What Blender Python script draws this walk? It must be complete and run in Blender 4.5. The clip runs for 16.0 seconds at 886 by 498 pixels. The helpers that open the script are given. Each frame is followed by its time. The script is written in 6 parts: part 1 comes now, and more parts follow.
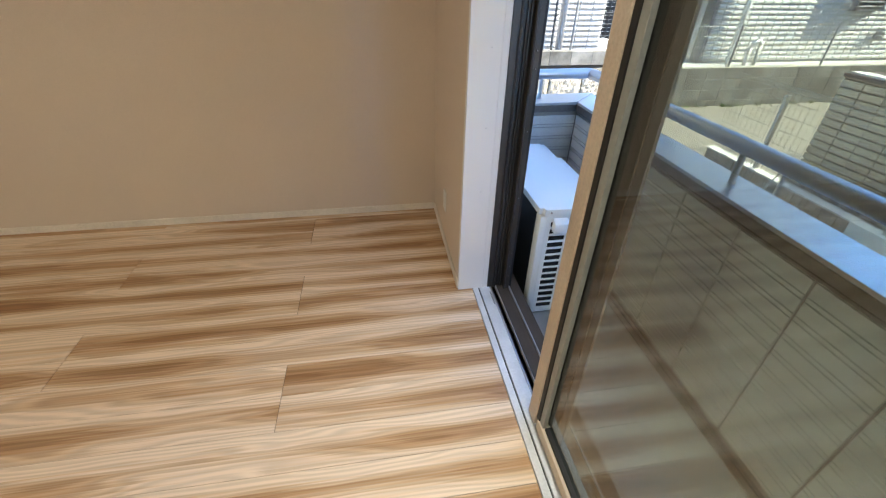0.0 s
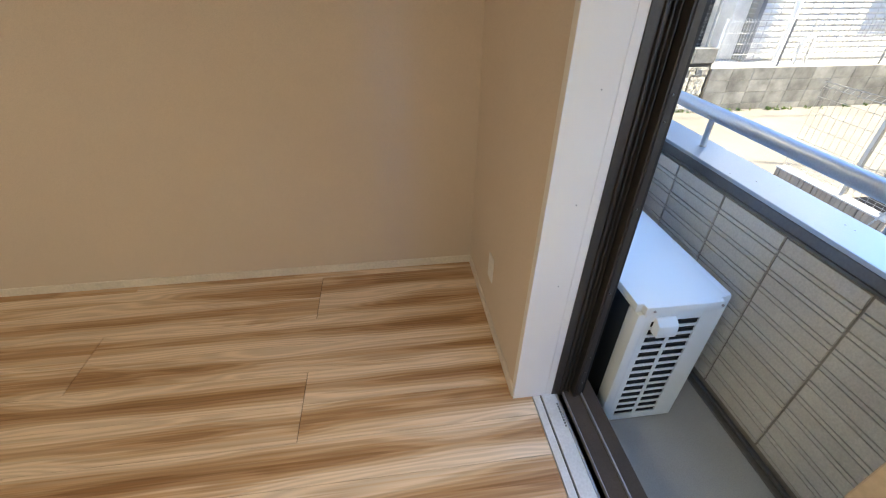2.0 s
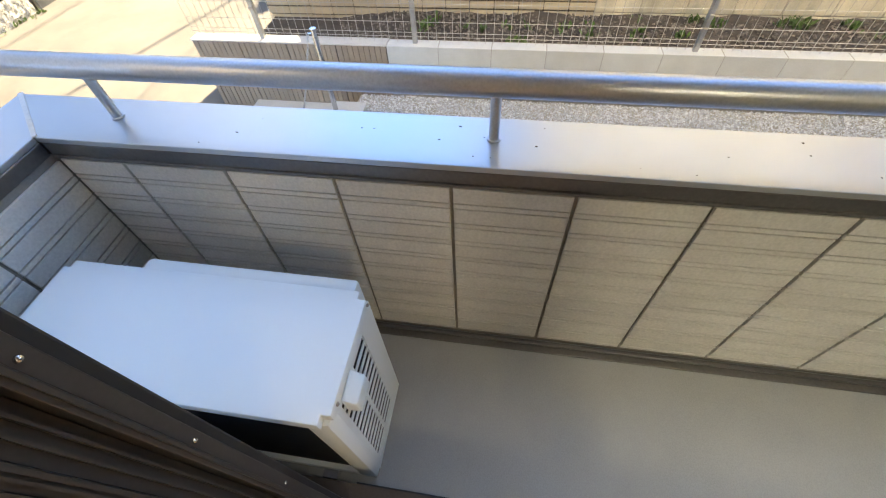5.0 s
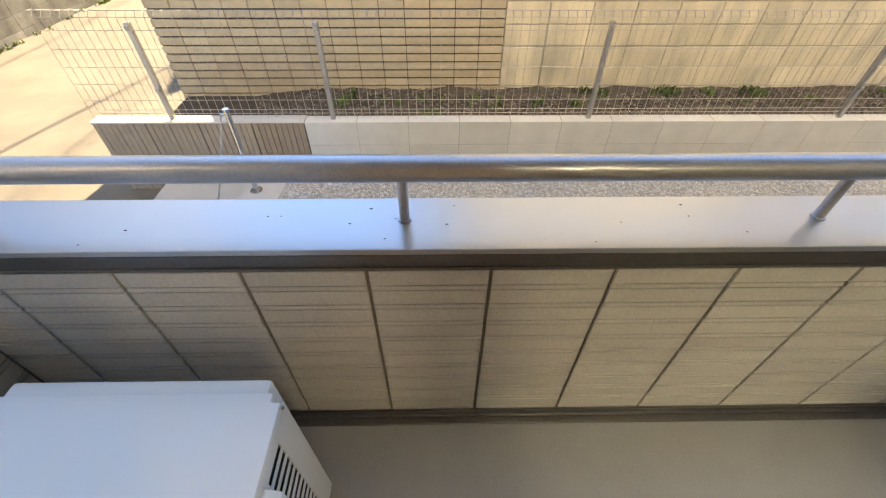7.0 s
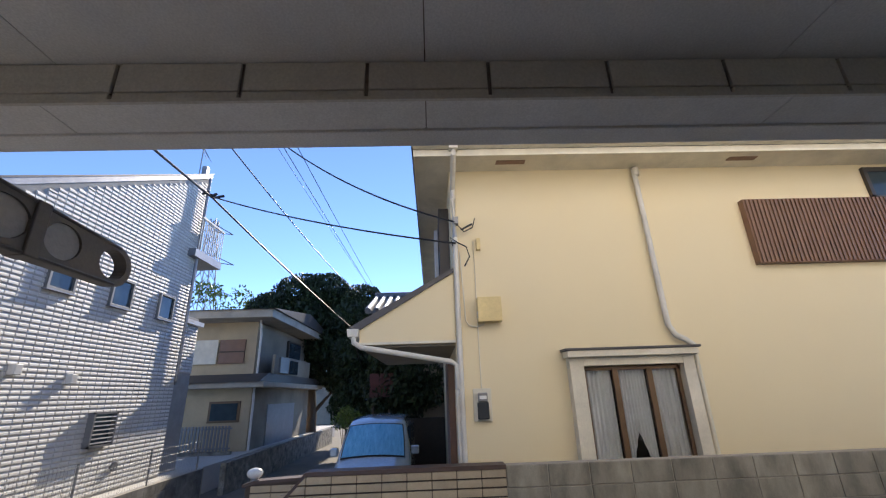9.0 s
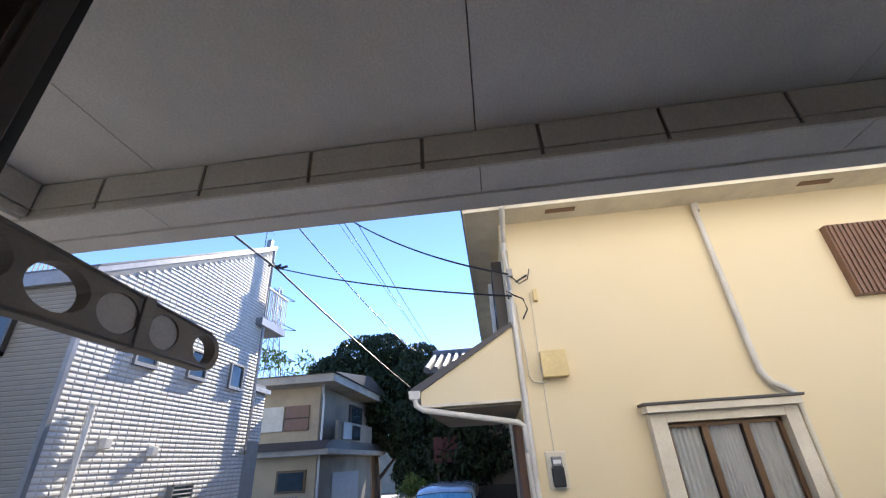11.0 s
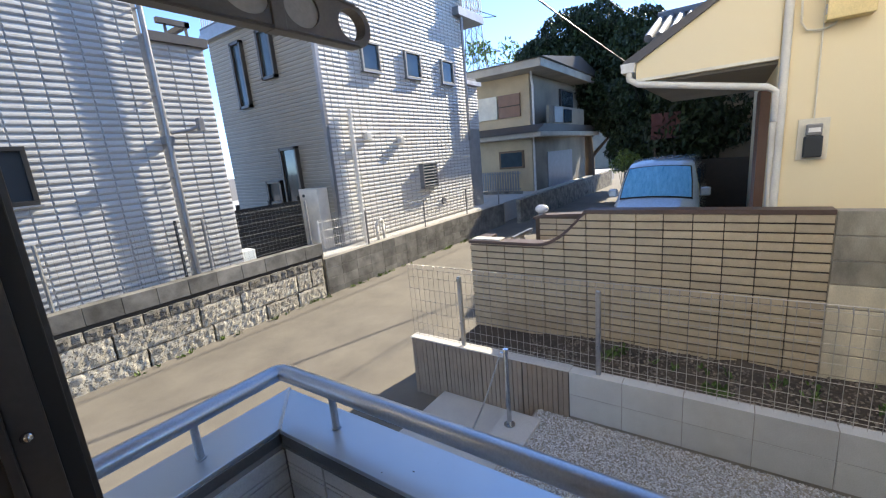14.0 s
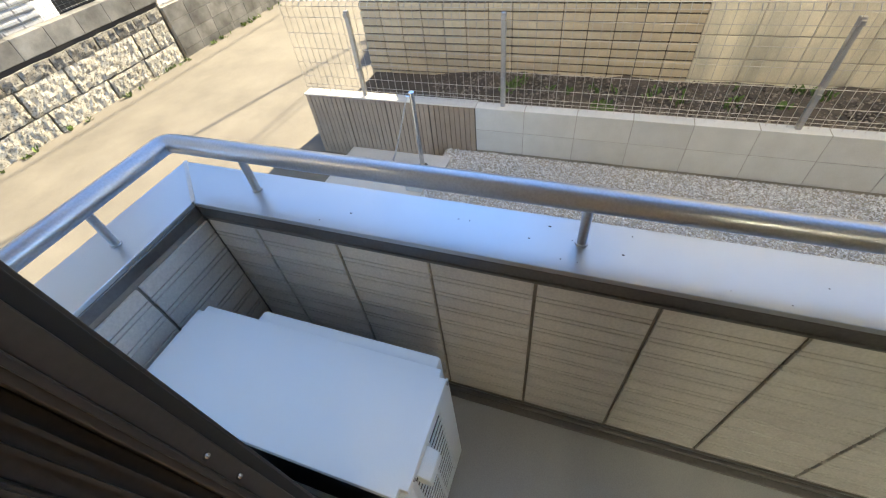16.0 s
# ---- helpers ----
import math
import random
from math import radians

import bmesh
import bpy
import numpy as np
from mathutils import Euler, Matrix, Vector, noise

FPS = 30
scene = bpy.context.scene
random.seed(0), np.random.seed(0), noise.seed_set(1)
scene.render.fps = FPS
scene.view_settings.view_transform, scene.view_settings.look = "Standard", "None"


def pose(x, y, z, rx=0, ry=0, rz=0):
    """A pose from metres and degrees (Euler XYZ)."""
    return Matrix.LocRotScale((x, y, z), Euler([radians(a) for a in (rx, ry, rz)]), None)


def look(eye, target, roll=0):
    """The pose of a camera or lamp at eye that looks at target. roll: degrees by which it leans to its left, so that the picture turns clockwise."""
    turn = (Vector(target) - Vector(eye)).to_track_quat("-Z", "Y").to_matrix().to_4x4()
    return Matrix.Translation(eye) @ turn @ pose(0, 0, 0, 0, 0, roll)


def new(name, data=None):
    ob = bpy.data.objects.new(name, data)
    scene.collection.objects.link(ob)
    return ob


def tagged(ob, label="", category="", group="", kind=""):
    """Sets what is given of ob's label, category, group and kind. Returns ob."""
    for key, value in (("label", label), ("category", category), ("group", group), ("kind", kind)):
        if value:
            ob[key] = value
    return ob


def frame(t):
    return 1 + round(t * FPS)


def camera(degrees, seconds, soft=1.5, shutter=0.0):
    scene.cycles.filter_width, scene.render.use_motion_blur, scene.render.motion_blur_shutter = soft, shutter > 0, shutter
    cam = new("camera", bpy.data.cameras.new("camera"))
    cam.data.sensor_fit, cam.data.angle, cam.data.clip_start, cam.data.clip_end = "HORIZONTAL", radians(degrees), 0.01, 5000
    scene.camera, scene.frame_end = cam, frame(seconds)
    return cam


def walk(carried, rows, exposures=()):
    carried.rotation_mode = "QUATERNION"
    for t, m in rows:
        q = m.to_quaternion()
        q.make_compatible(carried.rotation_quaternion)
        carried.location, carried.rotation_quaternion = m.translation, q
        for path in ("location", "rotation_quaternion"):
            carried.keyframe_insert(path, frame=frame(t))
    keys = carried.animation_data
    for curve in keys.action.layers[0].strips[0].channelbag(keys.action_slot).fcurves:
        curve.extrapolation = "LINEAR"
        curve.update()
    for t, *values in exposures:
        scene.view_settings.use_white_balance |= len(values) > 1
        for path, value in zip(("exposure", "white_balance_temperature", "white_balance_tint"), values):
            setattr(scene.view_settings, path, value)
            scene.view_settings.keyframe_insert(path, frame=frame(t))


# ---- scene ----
cam = camera(94.0, 16.0, soft=1.2)
PATH = [
    (0, (0.026, 0.100, 1.348), (0.299, 1.732, 0.224), 1.0),
    (0.5, (0.044, 0.145, 1.371), (0.129, 1.792, 0.239), -0.1),
    (1, (-0.034, 0.321, 1.348), (0.048, 1.979, 0.232), 0.8),
    (1.5, (-0.042, 0.538, 1.358), (0.072, 2.181, 0.223), 0.8),
    (2, (-0.026, 0.787, 1.354), (0.201, 2.407, 0.205), 0.5),
    (2.5, (0.012, 1.048, 1.335), (0.510, 2.573, 0.140), -0.4),
    (3, (0.089, 1.252, 1.352), (0.909, 2.587, 0.109), -2.0),
    (3.5, (0.246, 1.352, 1.332), (1.320, 2.390, 0.002), -3.6),
    (4, (0.385, 1.369, 1.323), (1.585, 2.076, -0.113), -4.4),
    (4.5, (0.493, 1.369, 1.305), (1.701, 1.775, -0.236), -4.1),
    (6.8, (0.625, 1.295, 1.302), (1.907, 1.276, -0.233), 0.2),
    (7, (0.619, 1.313, 1.324), (2.042, 1.287, -0.080), 0.3),
    (7.5, (0.597, 1.323, 1.413), (2.371, 1.310, 0.490), -0.5),
    (8, (0.572, 1.327, 1.484), (2.546, 1.311, 1.166), -1.3),
    (8.5, (0.519, 1.334, 1.518), (2.498, 1.295, 1.805), -1.2),
    (9, (0.467, 1.341, 1.552), (2.353, 1.276, 2.213), -2.0),
    (9.2, (0.453, 1.343, 1.562), (2.297, 1.267, 2.333), -2.2),
    (11.3, (0.460, 1.369, 1.575), (2.223, 1.597, 2.492), -4.8),
    (11.5, (0.488, 1.353, 1.564), (2.257, 1.699, 2.431), -4.9),
    (12, (0.526, 1.330, 1.549), (2.285, 1.940, 2.279), -4.8),
    (12.5, (0.549, 1.313, 1.537), (2.283, 2.151, 2.077), -4.6),
    (13, (0.564, 1.320, 1.524), (2.274, 2.319, 1.802), -4.5),
    (13.5, (0.589, 1.332, 1.547), (2.259, 2.430, 1.477), -4.6),
    (14, (0.597, 1.336, 1.546), (2.188, 2.469, 1.114), -5.1),
    (14.5, (0.607, 1.349, 1.523), (2.086, 2.446, 0.745), -5.8),
    (15, (0.610, 1.362, 1.505), (1.972, 2.351, 0.425), -7.2),
    (15.5, (0.606, 1.389, 1.489), (1.889, 2.193, 0.182), -7.8),
    (16, (0.600, 1.421, 1.466), (1.845, 1.993, 0.009), -8.0),
]
EXPOSURES = [(0.0, 3.5, 6500, 2), (2.0, 3.45, 6800, 2), (3.0, 3.3, 7000, 1), (4.0, 3.3, 7200, 1), (4.7, 3.35, 7900, 4), (7.0, 3.1, 9800, 8), (7.5, 2.6, 8500, 5), (8.0, 2.0, 7000, 4), (8.5, 1.45, 6700, 8), (9.0, 1.35, 6700, 11),
             (11.3, 1.85, 6600, 11), (12.0, 1.65, 6700, 11), (13.0, 1.45, 6900, 12), (13.5, 1.6, 6900, 10), (14.0, 2.0, 6900, 7), (14.5, 2.4, 7200, 4), (16.0, 2.9, 7900, 3)]
walk(cam, [(t, look(eye, target, roll)) for t, eye, target, roll in PATH], EXPOSURES)

# ---- world, sun, lights ----
SUN_WAY = Vector((0.80, -0.125, 0.515)).normalized()
world = bpy.data.worlds.new("sky_world")
scene.world = world
world.use_nodes = True
wn = world.node_tree.nodes
wn.clear()
sky = wn.new("ShaderNodeTexSky")
sky.sky_type = "NISHITA"
sky.sun_disc = False
sky.sun_elevation = math.asin(SUN_WAY.z)
sky.sun_rotation = math.atan2(SUN_WAY.x, SUN_WAY.y)
sky.air_density, sky.dust_density, sky.ozone_density = 0.5, 0.0, 4.5
sky.altitude = 2500
bg = wn.new("ShaderNodeBackground")
bg.inputs["Strength"].default_value = 0.195
wo = wn.new("ShaderNodeOutputWorld")
world.node_tree.links.new(sky.outputs[0], bg.inputs[0])
world.node_tree.links.new(bg.outputs[0], wo.inputs[0])
sun_data = bpy.data.lights.new("sun", "SUN")
sun_data.energy, sun_data.angle, sun_data.color = 3.2, radians(0.55), (1.0, 0.91, 0.78)
sun = new("sun", sun_data)
sun.matrix_world = look((0, 0, 30), Vector((0, 0, 30)) - SUN_WAY)


# strip lamp added under the window head, standing in for steep sky light
day_data = bpy.data.lights.new("added_daylight_strip", "AREA")
day_data.shape, day_data.size, day_data.size_y, day_data.spread = "RECTANGLE", 1.40, 0.09, radians(80)
day_data.energy, day_data.color = 0.6, (1.0, 0.98, 0.95)
daylight = new("added_daylight_strip", day_data)
daylight.matrix_world = look((0.425, 0.46, 1.985), (0.13, 0.46, 0.0))


# ---- materials ----
def surface(name, base, base2=None, rough=0.6, metal=0.0, scale=6.0, fine=80.0, bump=0.15, spread=0.12, stretch=(1, 1, 1), spec=0.5, islands=False, coat=0.0, pits=0.0):
    """A painted, mineral or metal surface: two scales of mottling, slight relief and a little difference from piece to piece."""
    m = bpy.data.materials.new(name)
    m.use_nodes = True
    nt = m.node_tree
    n, l = nt.nodes, nt.links
    b = n["Principled BSDF"]
    co = n.new("ShaderNodeTexCoord")
    mp = n.new("ShaderNodeMapping")
    mp.inputs["Scale"].default_value = stretch
    geo = n.new("ShaderNodeNewGeometry")
    oi = n.new("ShaderNodeObjectInfo")
    pick = geo.outputs["Random Per Island"] if islands else oi.outputs["Random"]
    l.new(geo.outputs["Position"], mp.inputs["Vector"])
    n1 = n.new("ShaderNodeTexNoise")
    n1.inputs["Scale"].default_value, n1.inputs["Detail"].default_value, n1.inputs["Roughness"].default_value = scale, 6, 0.6
    n2 = n.new("ShaderNodeTexNoise")
    n2.inputs["Scale"].default_value, n2.inputs["Detail"].default_value = fine, 3
    l.new(mp.outputs[0], n1.inputs["Vector"])
    l.new(mp.outputs[0], n2.inputs["Vector"])
    base2 = base2 or tuple(c * 0.78 for c in base)
    ramp = n.new("ShaderNodeValToRGB")
    ramp.color_ramp.elements[0].position, ramp.color_ramp.elements[1].position = 0.3, 0.7
    ramp.color_ramp.elements[0].color, ramp.color_ramp.elements[1].color = (*base2, 1), (*base, 1)
    l.new(n1.outputs["Fac"], ramp.inputs["Fac"])
    vary = n.new("ShaderNodeMapRange")
    vary.inputs["To Min"].default_value, vary.inputs["To Max"].default_value = 1 - spread, 1 + spread * 0.6
    l.new(pick, vary.inputs["Value"])
    grain = n.new("ShaderNodeMapRange")
    grain.inputs["From Min"].default_value, grain.inputs["From Max"].default_value = 0.3, 0.7
    grain.inputs["To Min"].default_value, grain.inputs["To Max"].default_value = 0.9, 1.06
    l.new(n2.outputs["Fac"], grain.inputs["Value"])
    mul = n.new("ShaderNodeMath")
    mul.operation = "MULTIPLY"
    l.new(vary.outputs[0], mul.inputs[0])
    l.new(grain.outputs[0], mul.inputs[1])
    hsv = n.new("ShaderNodeHueSaturation")
    l.new(ramp.outputs[0], hsv.inputs["Color"])
    l.new(mul.outputs[0], hsv.inputs["Value"])
    holes = None
    if pits:
        # open pores of the stone, some centimetres wide: hollows with shade darkened into the colour
        n3 = n.new("ShaderNodeTexNoise")
        n3.inputs["Scale"].default_value, n3.inputs["Detail"].default_value, n3.inputs["Roughness"].default_value = 44.0, 4, 0.6
        l.new(mp.outputs[0], n3.inputs["Vector"])
        holes = n.new("ShaderNodeMapRange")
        holes.inputs["From Min"].default_value, holes.inputs["From Max"].default_value = 0.36, 0.47
        holes.inputs["To Min"].default_value, holes.inputs["To Max"].default_value = 1 - pits, 1.0
        l.new(n3.outputs["Fac"], holes.inputs["Value"])
        pm = n.new("ShaderNodeMath")
        pm.operation = "MULTIPLY"
        l.new(mul.outputs[0], pm.inputs[0])
        l.new(holes.outputs[0], pm.inputs[1])
        l.new(pm.outputs[0], hsv.inputs["Value"])
    l.new(hsv.outputs[0], b.inputs["Base Color"])
    rr = n.new("ShaderNodeMapRange")
    rr.inputs["To Min"].default_value, rr.inputs["To Max"].default_value = max(0.03, rough - 0.08), min(1, rough + 0.08)
    l.new(n1.outputs["Fac"], rr.inputs["Value"])
    l.new(rr.outputs[0], b.inputs["Roughness"])
    b.inputs["Metallic"].default_value = metal
    b.inputs["Specular IOR Level"].default_value = spec
    b.inputs["Coat Weight"].default_value = coat
    if bump:
        bp = n.new("ShaderNodeBump")
        bp.inputs["Strength"].default_value, bp.inputs["Distance"].default_value = bump, 0.004
        l.new(n2.outputs["Fac"], bp.inputs["Height"])
        if holes:
            deep = n.new("ShaderNodeBump")
            deep.inputs["Strength"].default_value, deep.inputs["Distance"].default_value = 0.8, 0.012
            l.new(holes.outputs[0], deep.inputs["Height"])
            l.new(deep.outputs[0], bp.inputs["Normal"])
        l.new(bp.outputs[0], b.inputs["Normal"])
    return m


def wood_floor_material():
    m = bpy.data.materials.new("floor_wood")
    m.use_nodes = True
    nt = m.node_tree
    n, l = nt.nodes, nt.links
    b = n["Principled BSDF"]
    geo = n.new("ShaderNodeNewGeometry")
    oi = n.new("ShaderNodeObjectInfo")
    isl = n.new("ShaderNodeMath")
    isl.operation = "MULTIPLY_ADD"
    isl.inputs[1].default_value = 37.0
    l.new(oi.outputs["Random"], isl.inputs[0])
    l.new(geo.outputs["Random Per Island"], isl.inputs[2])
    off = n.new("ShaderNodeCombineXYZ")
    sc = n.new("ShaderNodeMath")
    sc.operation = "MULTIPLY"
    sc.inputs[1].default_value = 13.0
    l.new(isl.outputs[0], sc.inputs[0])
    l.new(sc.outputs[0], off.inputs["X"])
    l.new(sc.outputs[0], off.inputs["Z"])
    add = n.new("ShaderNodeVectorMath")
    l.new(geo.outputs["Position"], add.inputs[0])
    l.new(off.outputs[0], add.inputs[1])
    mp = n.new("ShaderNodeMapping")
    mp.inputs["Scale"].default_value = (0.55, 11.0, 1.0)
    l.new(add.outputs[0], mp.inputs["Vector"])
    broad = n.new("ShaderNodeTexNoise")
    broad.inputs["Scale"].default_value, broad.inputs["Detail"].default_value, broad.inputs["Distortion"].default_value = 1.0, 3, 0.12
    l.new(mp.outputs[0], broad.inputs["Vector"])
    mp2 = n.new("ShaderNodeMapping")
    mp2.inputs["Scale"].default_value = (1.3, 85.0, 1.0)
    l.new(add.outputs[0], mp2.inputs["Vector"])
    fine = n.new("ShaderNodeTexNoise")
    fine.inputs["Scale"].default_value, fine.inputs["Detail"].default_value, fine.inputs["Distortion"].default_value = 1.6, 5, 0.25
    l.new(mp2.outputs[0], fine.inputs["Vector"])
    # dark heartwood along the middle of each strip, pale sapwood at its edges
    oc = n.new("ShaderNodeTexCoord")
    sep = n.new("ShaderNodeSeparateXYZ")
    l.new(oc.outputs["Object"], sep.inputs[0])

    def math_node(op, a, b2=None, c=None):
        nd = n.new("ShaderNodeMath")
        nd.operation = op
        for k, v in enumerate((a, b2, c)):
            if v is None:
                continue
            if isinstance(v, float):
                nd.inputs[k].default_value = v
            else:
                l.new(v, nd.inputs[k])
        return nd.outputs[0]

    strip = math_node("FRACT", math_node("MULTIPLY", sep.outputs["Y"], 6.6007))
    edge = math_node("ABSOLUTE", math_node("SUBTRACT", strip, 0.5))
    mp3 = n.new("ShaderNodeMapping")
    mp3.inputs["Scale"].default_value = (0.9, 6.0, 1.0)
    l.new(add.outputs[0], mp3.inputs["Vector"])
    wander = n.new("ShaderNodeTexNoise")
    wander.inputs["Scale"].default_value, wander.inputs["Detail"].default_value, wander.inputs["Distortion"].default_value = 1.0, 2, 0.3
    l.new(mp3.outputs[0], wander.inputs["Vector"])
    f = math_node("MULTIPLY_ADD", edge, 0.9, 0.26)
    f = math_node("MULTIPLY_ADD", math_node("SUBTRACT", wander.outputs["Fac"], 0.5), 1.6, f)
    f = math_node("MULTIPLY_ADD", math_node("SUBTRACT", geo.outputs["Random Per Island"], 0.5), 0.36, f)
    field = math_node("MULTIPLY_ADD", math_node("SUBTRACT", broad.outputs["Fac"], 0.5), 0.8, f)
    tone = math_node("MULTIPLY_ADD", math_node("SUBTRACT", fine.outputs["Fac"], 0.5), 0.6, field)
    ramp = n.new("ShaderNodeValToRGB")
    e = ramp.color_ramp.elements
    e[0].position, e[0].color = 0.12, (0.30, 0.155, 0.070, 1)
    e[1].position, e[1].color = 0.74, (0.78, 0.61, 0.45, 1)
    e.new(0.36).color = (0.47, 0.285, 0.150, 1)
    e.new(0.56).color = (0.635, 0.45, 0.29, 1)
    l.new(tone, ramp.inputs["Fac"])
    # growth rings follow the same figure
    sn = n.new("ShaderNodeMath")
    sn.operation = "SINE"
    l.new(math_node("MULTIPLY_ADD", fine.outputs["Fac"], 5.0, math_node("MULTIPLY", f, 48.0)), sn.inputs[0])
    rv = n.new("ShaderNodeMapRange")
    rv.inputs["From Min"].default_value = -1
    rv.inputs["To Min"].default_value, rv.inputs["To Max"].default_value = 0.84, 1.05
    l.new(sn.outputs[0], rv.inputs["Value"])
    isv = n.new("ShaderNodeMapRange")
    isv.inputs["To Min"].default_value, isv.inputs["To Max"].default_value = 0.92, 1.06
    l.new(geo.outputs["Random Per Island"], isv.inputs["Value"])
    mv = n.new("ShaderNodeMath")
    mv.operation = "MULTIPLY"
    l.new(rv.outputs[0], mv.inputs[0])
    l.new(isv.outputs[0], mv.inputs[1])
    hsv = n.new("ShaderNodeHueSaturation")
    l.new(ramp.outputs[0], hsv.inputs["Color"])
    l.new(mv.outputs[0], hsv.inputs["Value"])
    l.new(hsv.outputs[0], b.inputs["Base Color"])
    b.inputs["Roughness"].default_value = 0.25
    b.inputs["Specular IOR Level"].default_value = 0.65
    bp = n.new("ShaderNodeBump")
    bp.inputs["Strength"].default_value, bp.inputs["Distance"].default_value = 0.08, 0.002
    l.new(fine.outputs["Fac"], bp.inputs["Height"])
    l.new(bp.outputs[0], b.inputs["Normal"])
    return m


def glass_material(name, tint=(0.9, 0.95, 0.92)):
    m = bpy.data.materials.new(name)
    m.use_nodes = True
    b = m.node_tree.nodes["Principled BSDF"]
    b.inputs["Base Color"].default_value = (*tint, 1)
    b.inputs["Roughness"].default_value = 0.0
    b.inputs["Transmission Weight"].default_value = 1.0
    b.inputs["IOR"].default_value = 1.52
    return m


def leaf_material(name, base, base2):
    m = surface(name, base, base2, rough=0.45, scale=1.5, fine=30, bump=0, spread=0.35, islands=True, spec=0.3)
    return m


M_WOOD = wood_floor_material()
M_WALL = surface("beige_wallpaper", (0.69, 0.595, 0.495), (0.66, 0.565, 0.47), rough=0.85, scale=1.2, fine=420, bump=0.25, spread=0.0)
M_CEIL = surface("white_ceiling_paper", (0.78, 0.76, 0.72), rough=0.9, scale=2, fine=300, bump=0.2, spread=0)
M_CASING = surface("white_casing_film", (0.82, 0.81, 0.79), (0.80, 0.79, 0.77), rough=0.45, scale=3, fine=1600, bump=0, spread=0.02)
M_BASEB = surface("beige_skirting", (0.88, 0.82, 0.73), rough=0.5, scale=4, fine=90, bump=0.05, spread=0)
M_ALU = surface("dark_bronze_aluminium", (0.072, 0.063, 0.057), (0.060, 0.053, 0.048), rough=0.40, metal=0.35, scale=5, fine=150, bump=0.04, spread=0.05)
M_ALU_GREY = surface("grey_sill_aluminium", (0.40, 0.40, 0.41), (0.36, 0.36, 0.37), rough=0.42, metal=0.35, scale=6, fine=150, bump=0.04, spread=0.02)
M_SILL = surface("white_sill_resin", (0.70, 0.71, 0.72), rough=0.35, scale=6, fine=120, bump=0, spread=0)
M_CREAM = surface("cream_resin_sash", (0.60, 0.50, 0.375), rough=0.5, scale=4, fine=120, bump=0.04, spread=0)
M_BEAD = surface("grey_green_bead", (0.30, 0.31, 0.28), rough=0.4, scale=4, fine=60, bump=0, spread=0)
M_RUBBER = surface("black_rubber", (0.012, 0.012, 0.012), rough=0.6, scale=10, fine=90, bump=0.05, spread=0)
M_GLASS = glass_material("window_glass", (0.96, 0.97, 0.965))
M_GLASS_DEEP = glass_material("tinted_window_glass", (0.65, 0.70, 0.665))
# whitened so that the unseen storeys throw sunlight back
M_BOUNCE_FACADE = surface("white_bounce_siding", (0.78, 0.75, 0.69), rough=0.8, scale=3, fine=90, bump=0.2, spread=0)
M_SIDING = surface("cream_siding", (0.66, 0.635, 0.575), (0.61, 0.585, 0.53), rough=0.7, scale=5, fine=130, bump=0.3, spread=0.06)
M_GROOVE = surface("grey_siding_joint", (0.31, 0.285, 0.245), rough=0.8, scale=9, fine=120, bump=0.1, spread=0)
M_COPING = surface("silver_coping_metal", (0.55, 0.58, 0.60), (0.50, 0.53, 0.55), rough=0.32, metal=0.75, scale=3, fine=1600, bump=0, spread=0.02)
M_COPING_D = surface("bronze_coping_edge", (0.20, 0.19, 0.18), rough=0.35, metal=0.7, scale=4, fine=100, bump=0.03, spread=0.02)
M_RAIL = surface("brushed_rail_aluminium", (0.50, 0.51, 0.53), (0.46, 0.47, 0.49), rough=0.36, metal=0.80, scale=4, fine=160, bump=0, spread=0.02)
M_BFLOOR = surface("grey_balcony_sheet", (0.37, 0.375, 0.365), (0.32, 0.325, 0.315), rough=0.55, scale=2.5, fine=240, bump=0.12, spread=0)
M_SOFFIT = surface("white_soffit_board", (0.91, 0.90, 0.87), rough=0.75, scale=2, fine=180, bump=0.08, spread=0.03)
M_ACWHITE = surface("white_unit_paint", (0.83, 0.885, 0.88), (0.82, 0.875, 0.87), rough=0.5, scale=4, fine=1600, bump=0, spread=0, spec=0.3)
M_DARK = surface("black_fins", (0.025, 0.03, 0.035), rough=0.6, scale=20, fine=200, bump=0.2, spread=0)
M_BRACKET = surface("bronze_bracket_resin", (0.15, 0.132, 0.115), (0.12, 0.106, 0.094), rough=0.45, scale=8, fine=200, bump=0.1, spread=0)
M_BLOCK = surface("pale_concrete_block", (0.56, 0.56, 0.535), (0.49, 0.49, 0.465), rough=0.85, scale=7, fine=160, bump=0.3, spread=0.06)
M_BLOCK_OLD = surface("weathered_concrete_block", (0.68, 0.60, 0.44), (0.34, 0.315, 0.25), rough=0.9, scale=2.6, fine=120, bump=0.5, spread=0.12, stretch=(1, 1.3, 0.45))
M_BLOCK_GREY = surface("grey_concrete_block", (0.27, 0.26, 0.235), (0.095, 0.09, 0.08), rough=0.9, scale=3.2, fine=120, bump=0.5, spread=0.25)
M_BLOCK_DIRTY = surface("sooty_concrete_block", (0.42, 0.385, 0.31), (0.13, 0.12, 0.098), rough=0.95, scale=2.6, fine=120, bump=0.5, spread=0.18, stretch=(1, 1.3, 0.6))
M_JOINT = surface("mortar", (0.40, 0.36, 0.30), rough=0.95, scale=9, fine=140, bump=0.3, spread=0)
M_JOINT_DK = surface("dark_brown_grout", (0.085, 0.066, 0.052), rough=0.9, scale=9, fine=140, bump=0.3, spread=0)
M_TILE = surface("tan_wall_tile", (0.47, 0.385, 0.265), (0.40, 0.325, 0.225), rough=0.75, scale=9, fine=170, bump=0.4, spread=0.10)
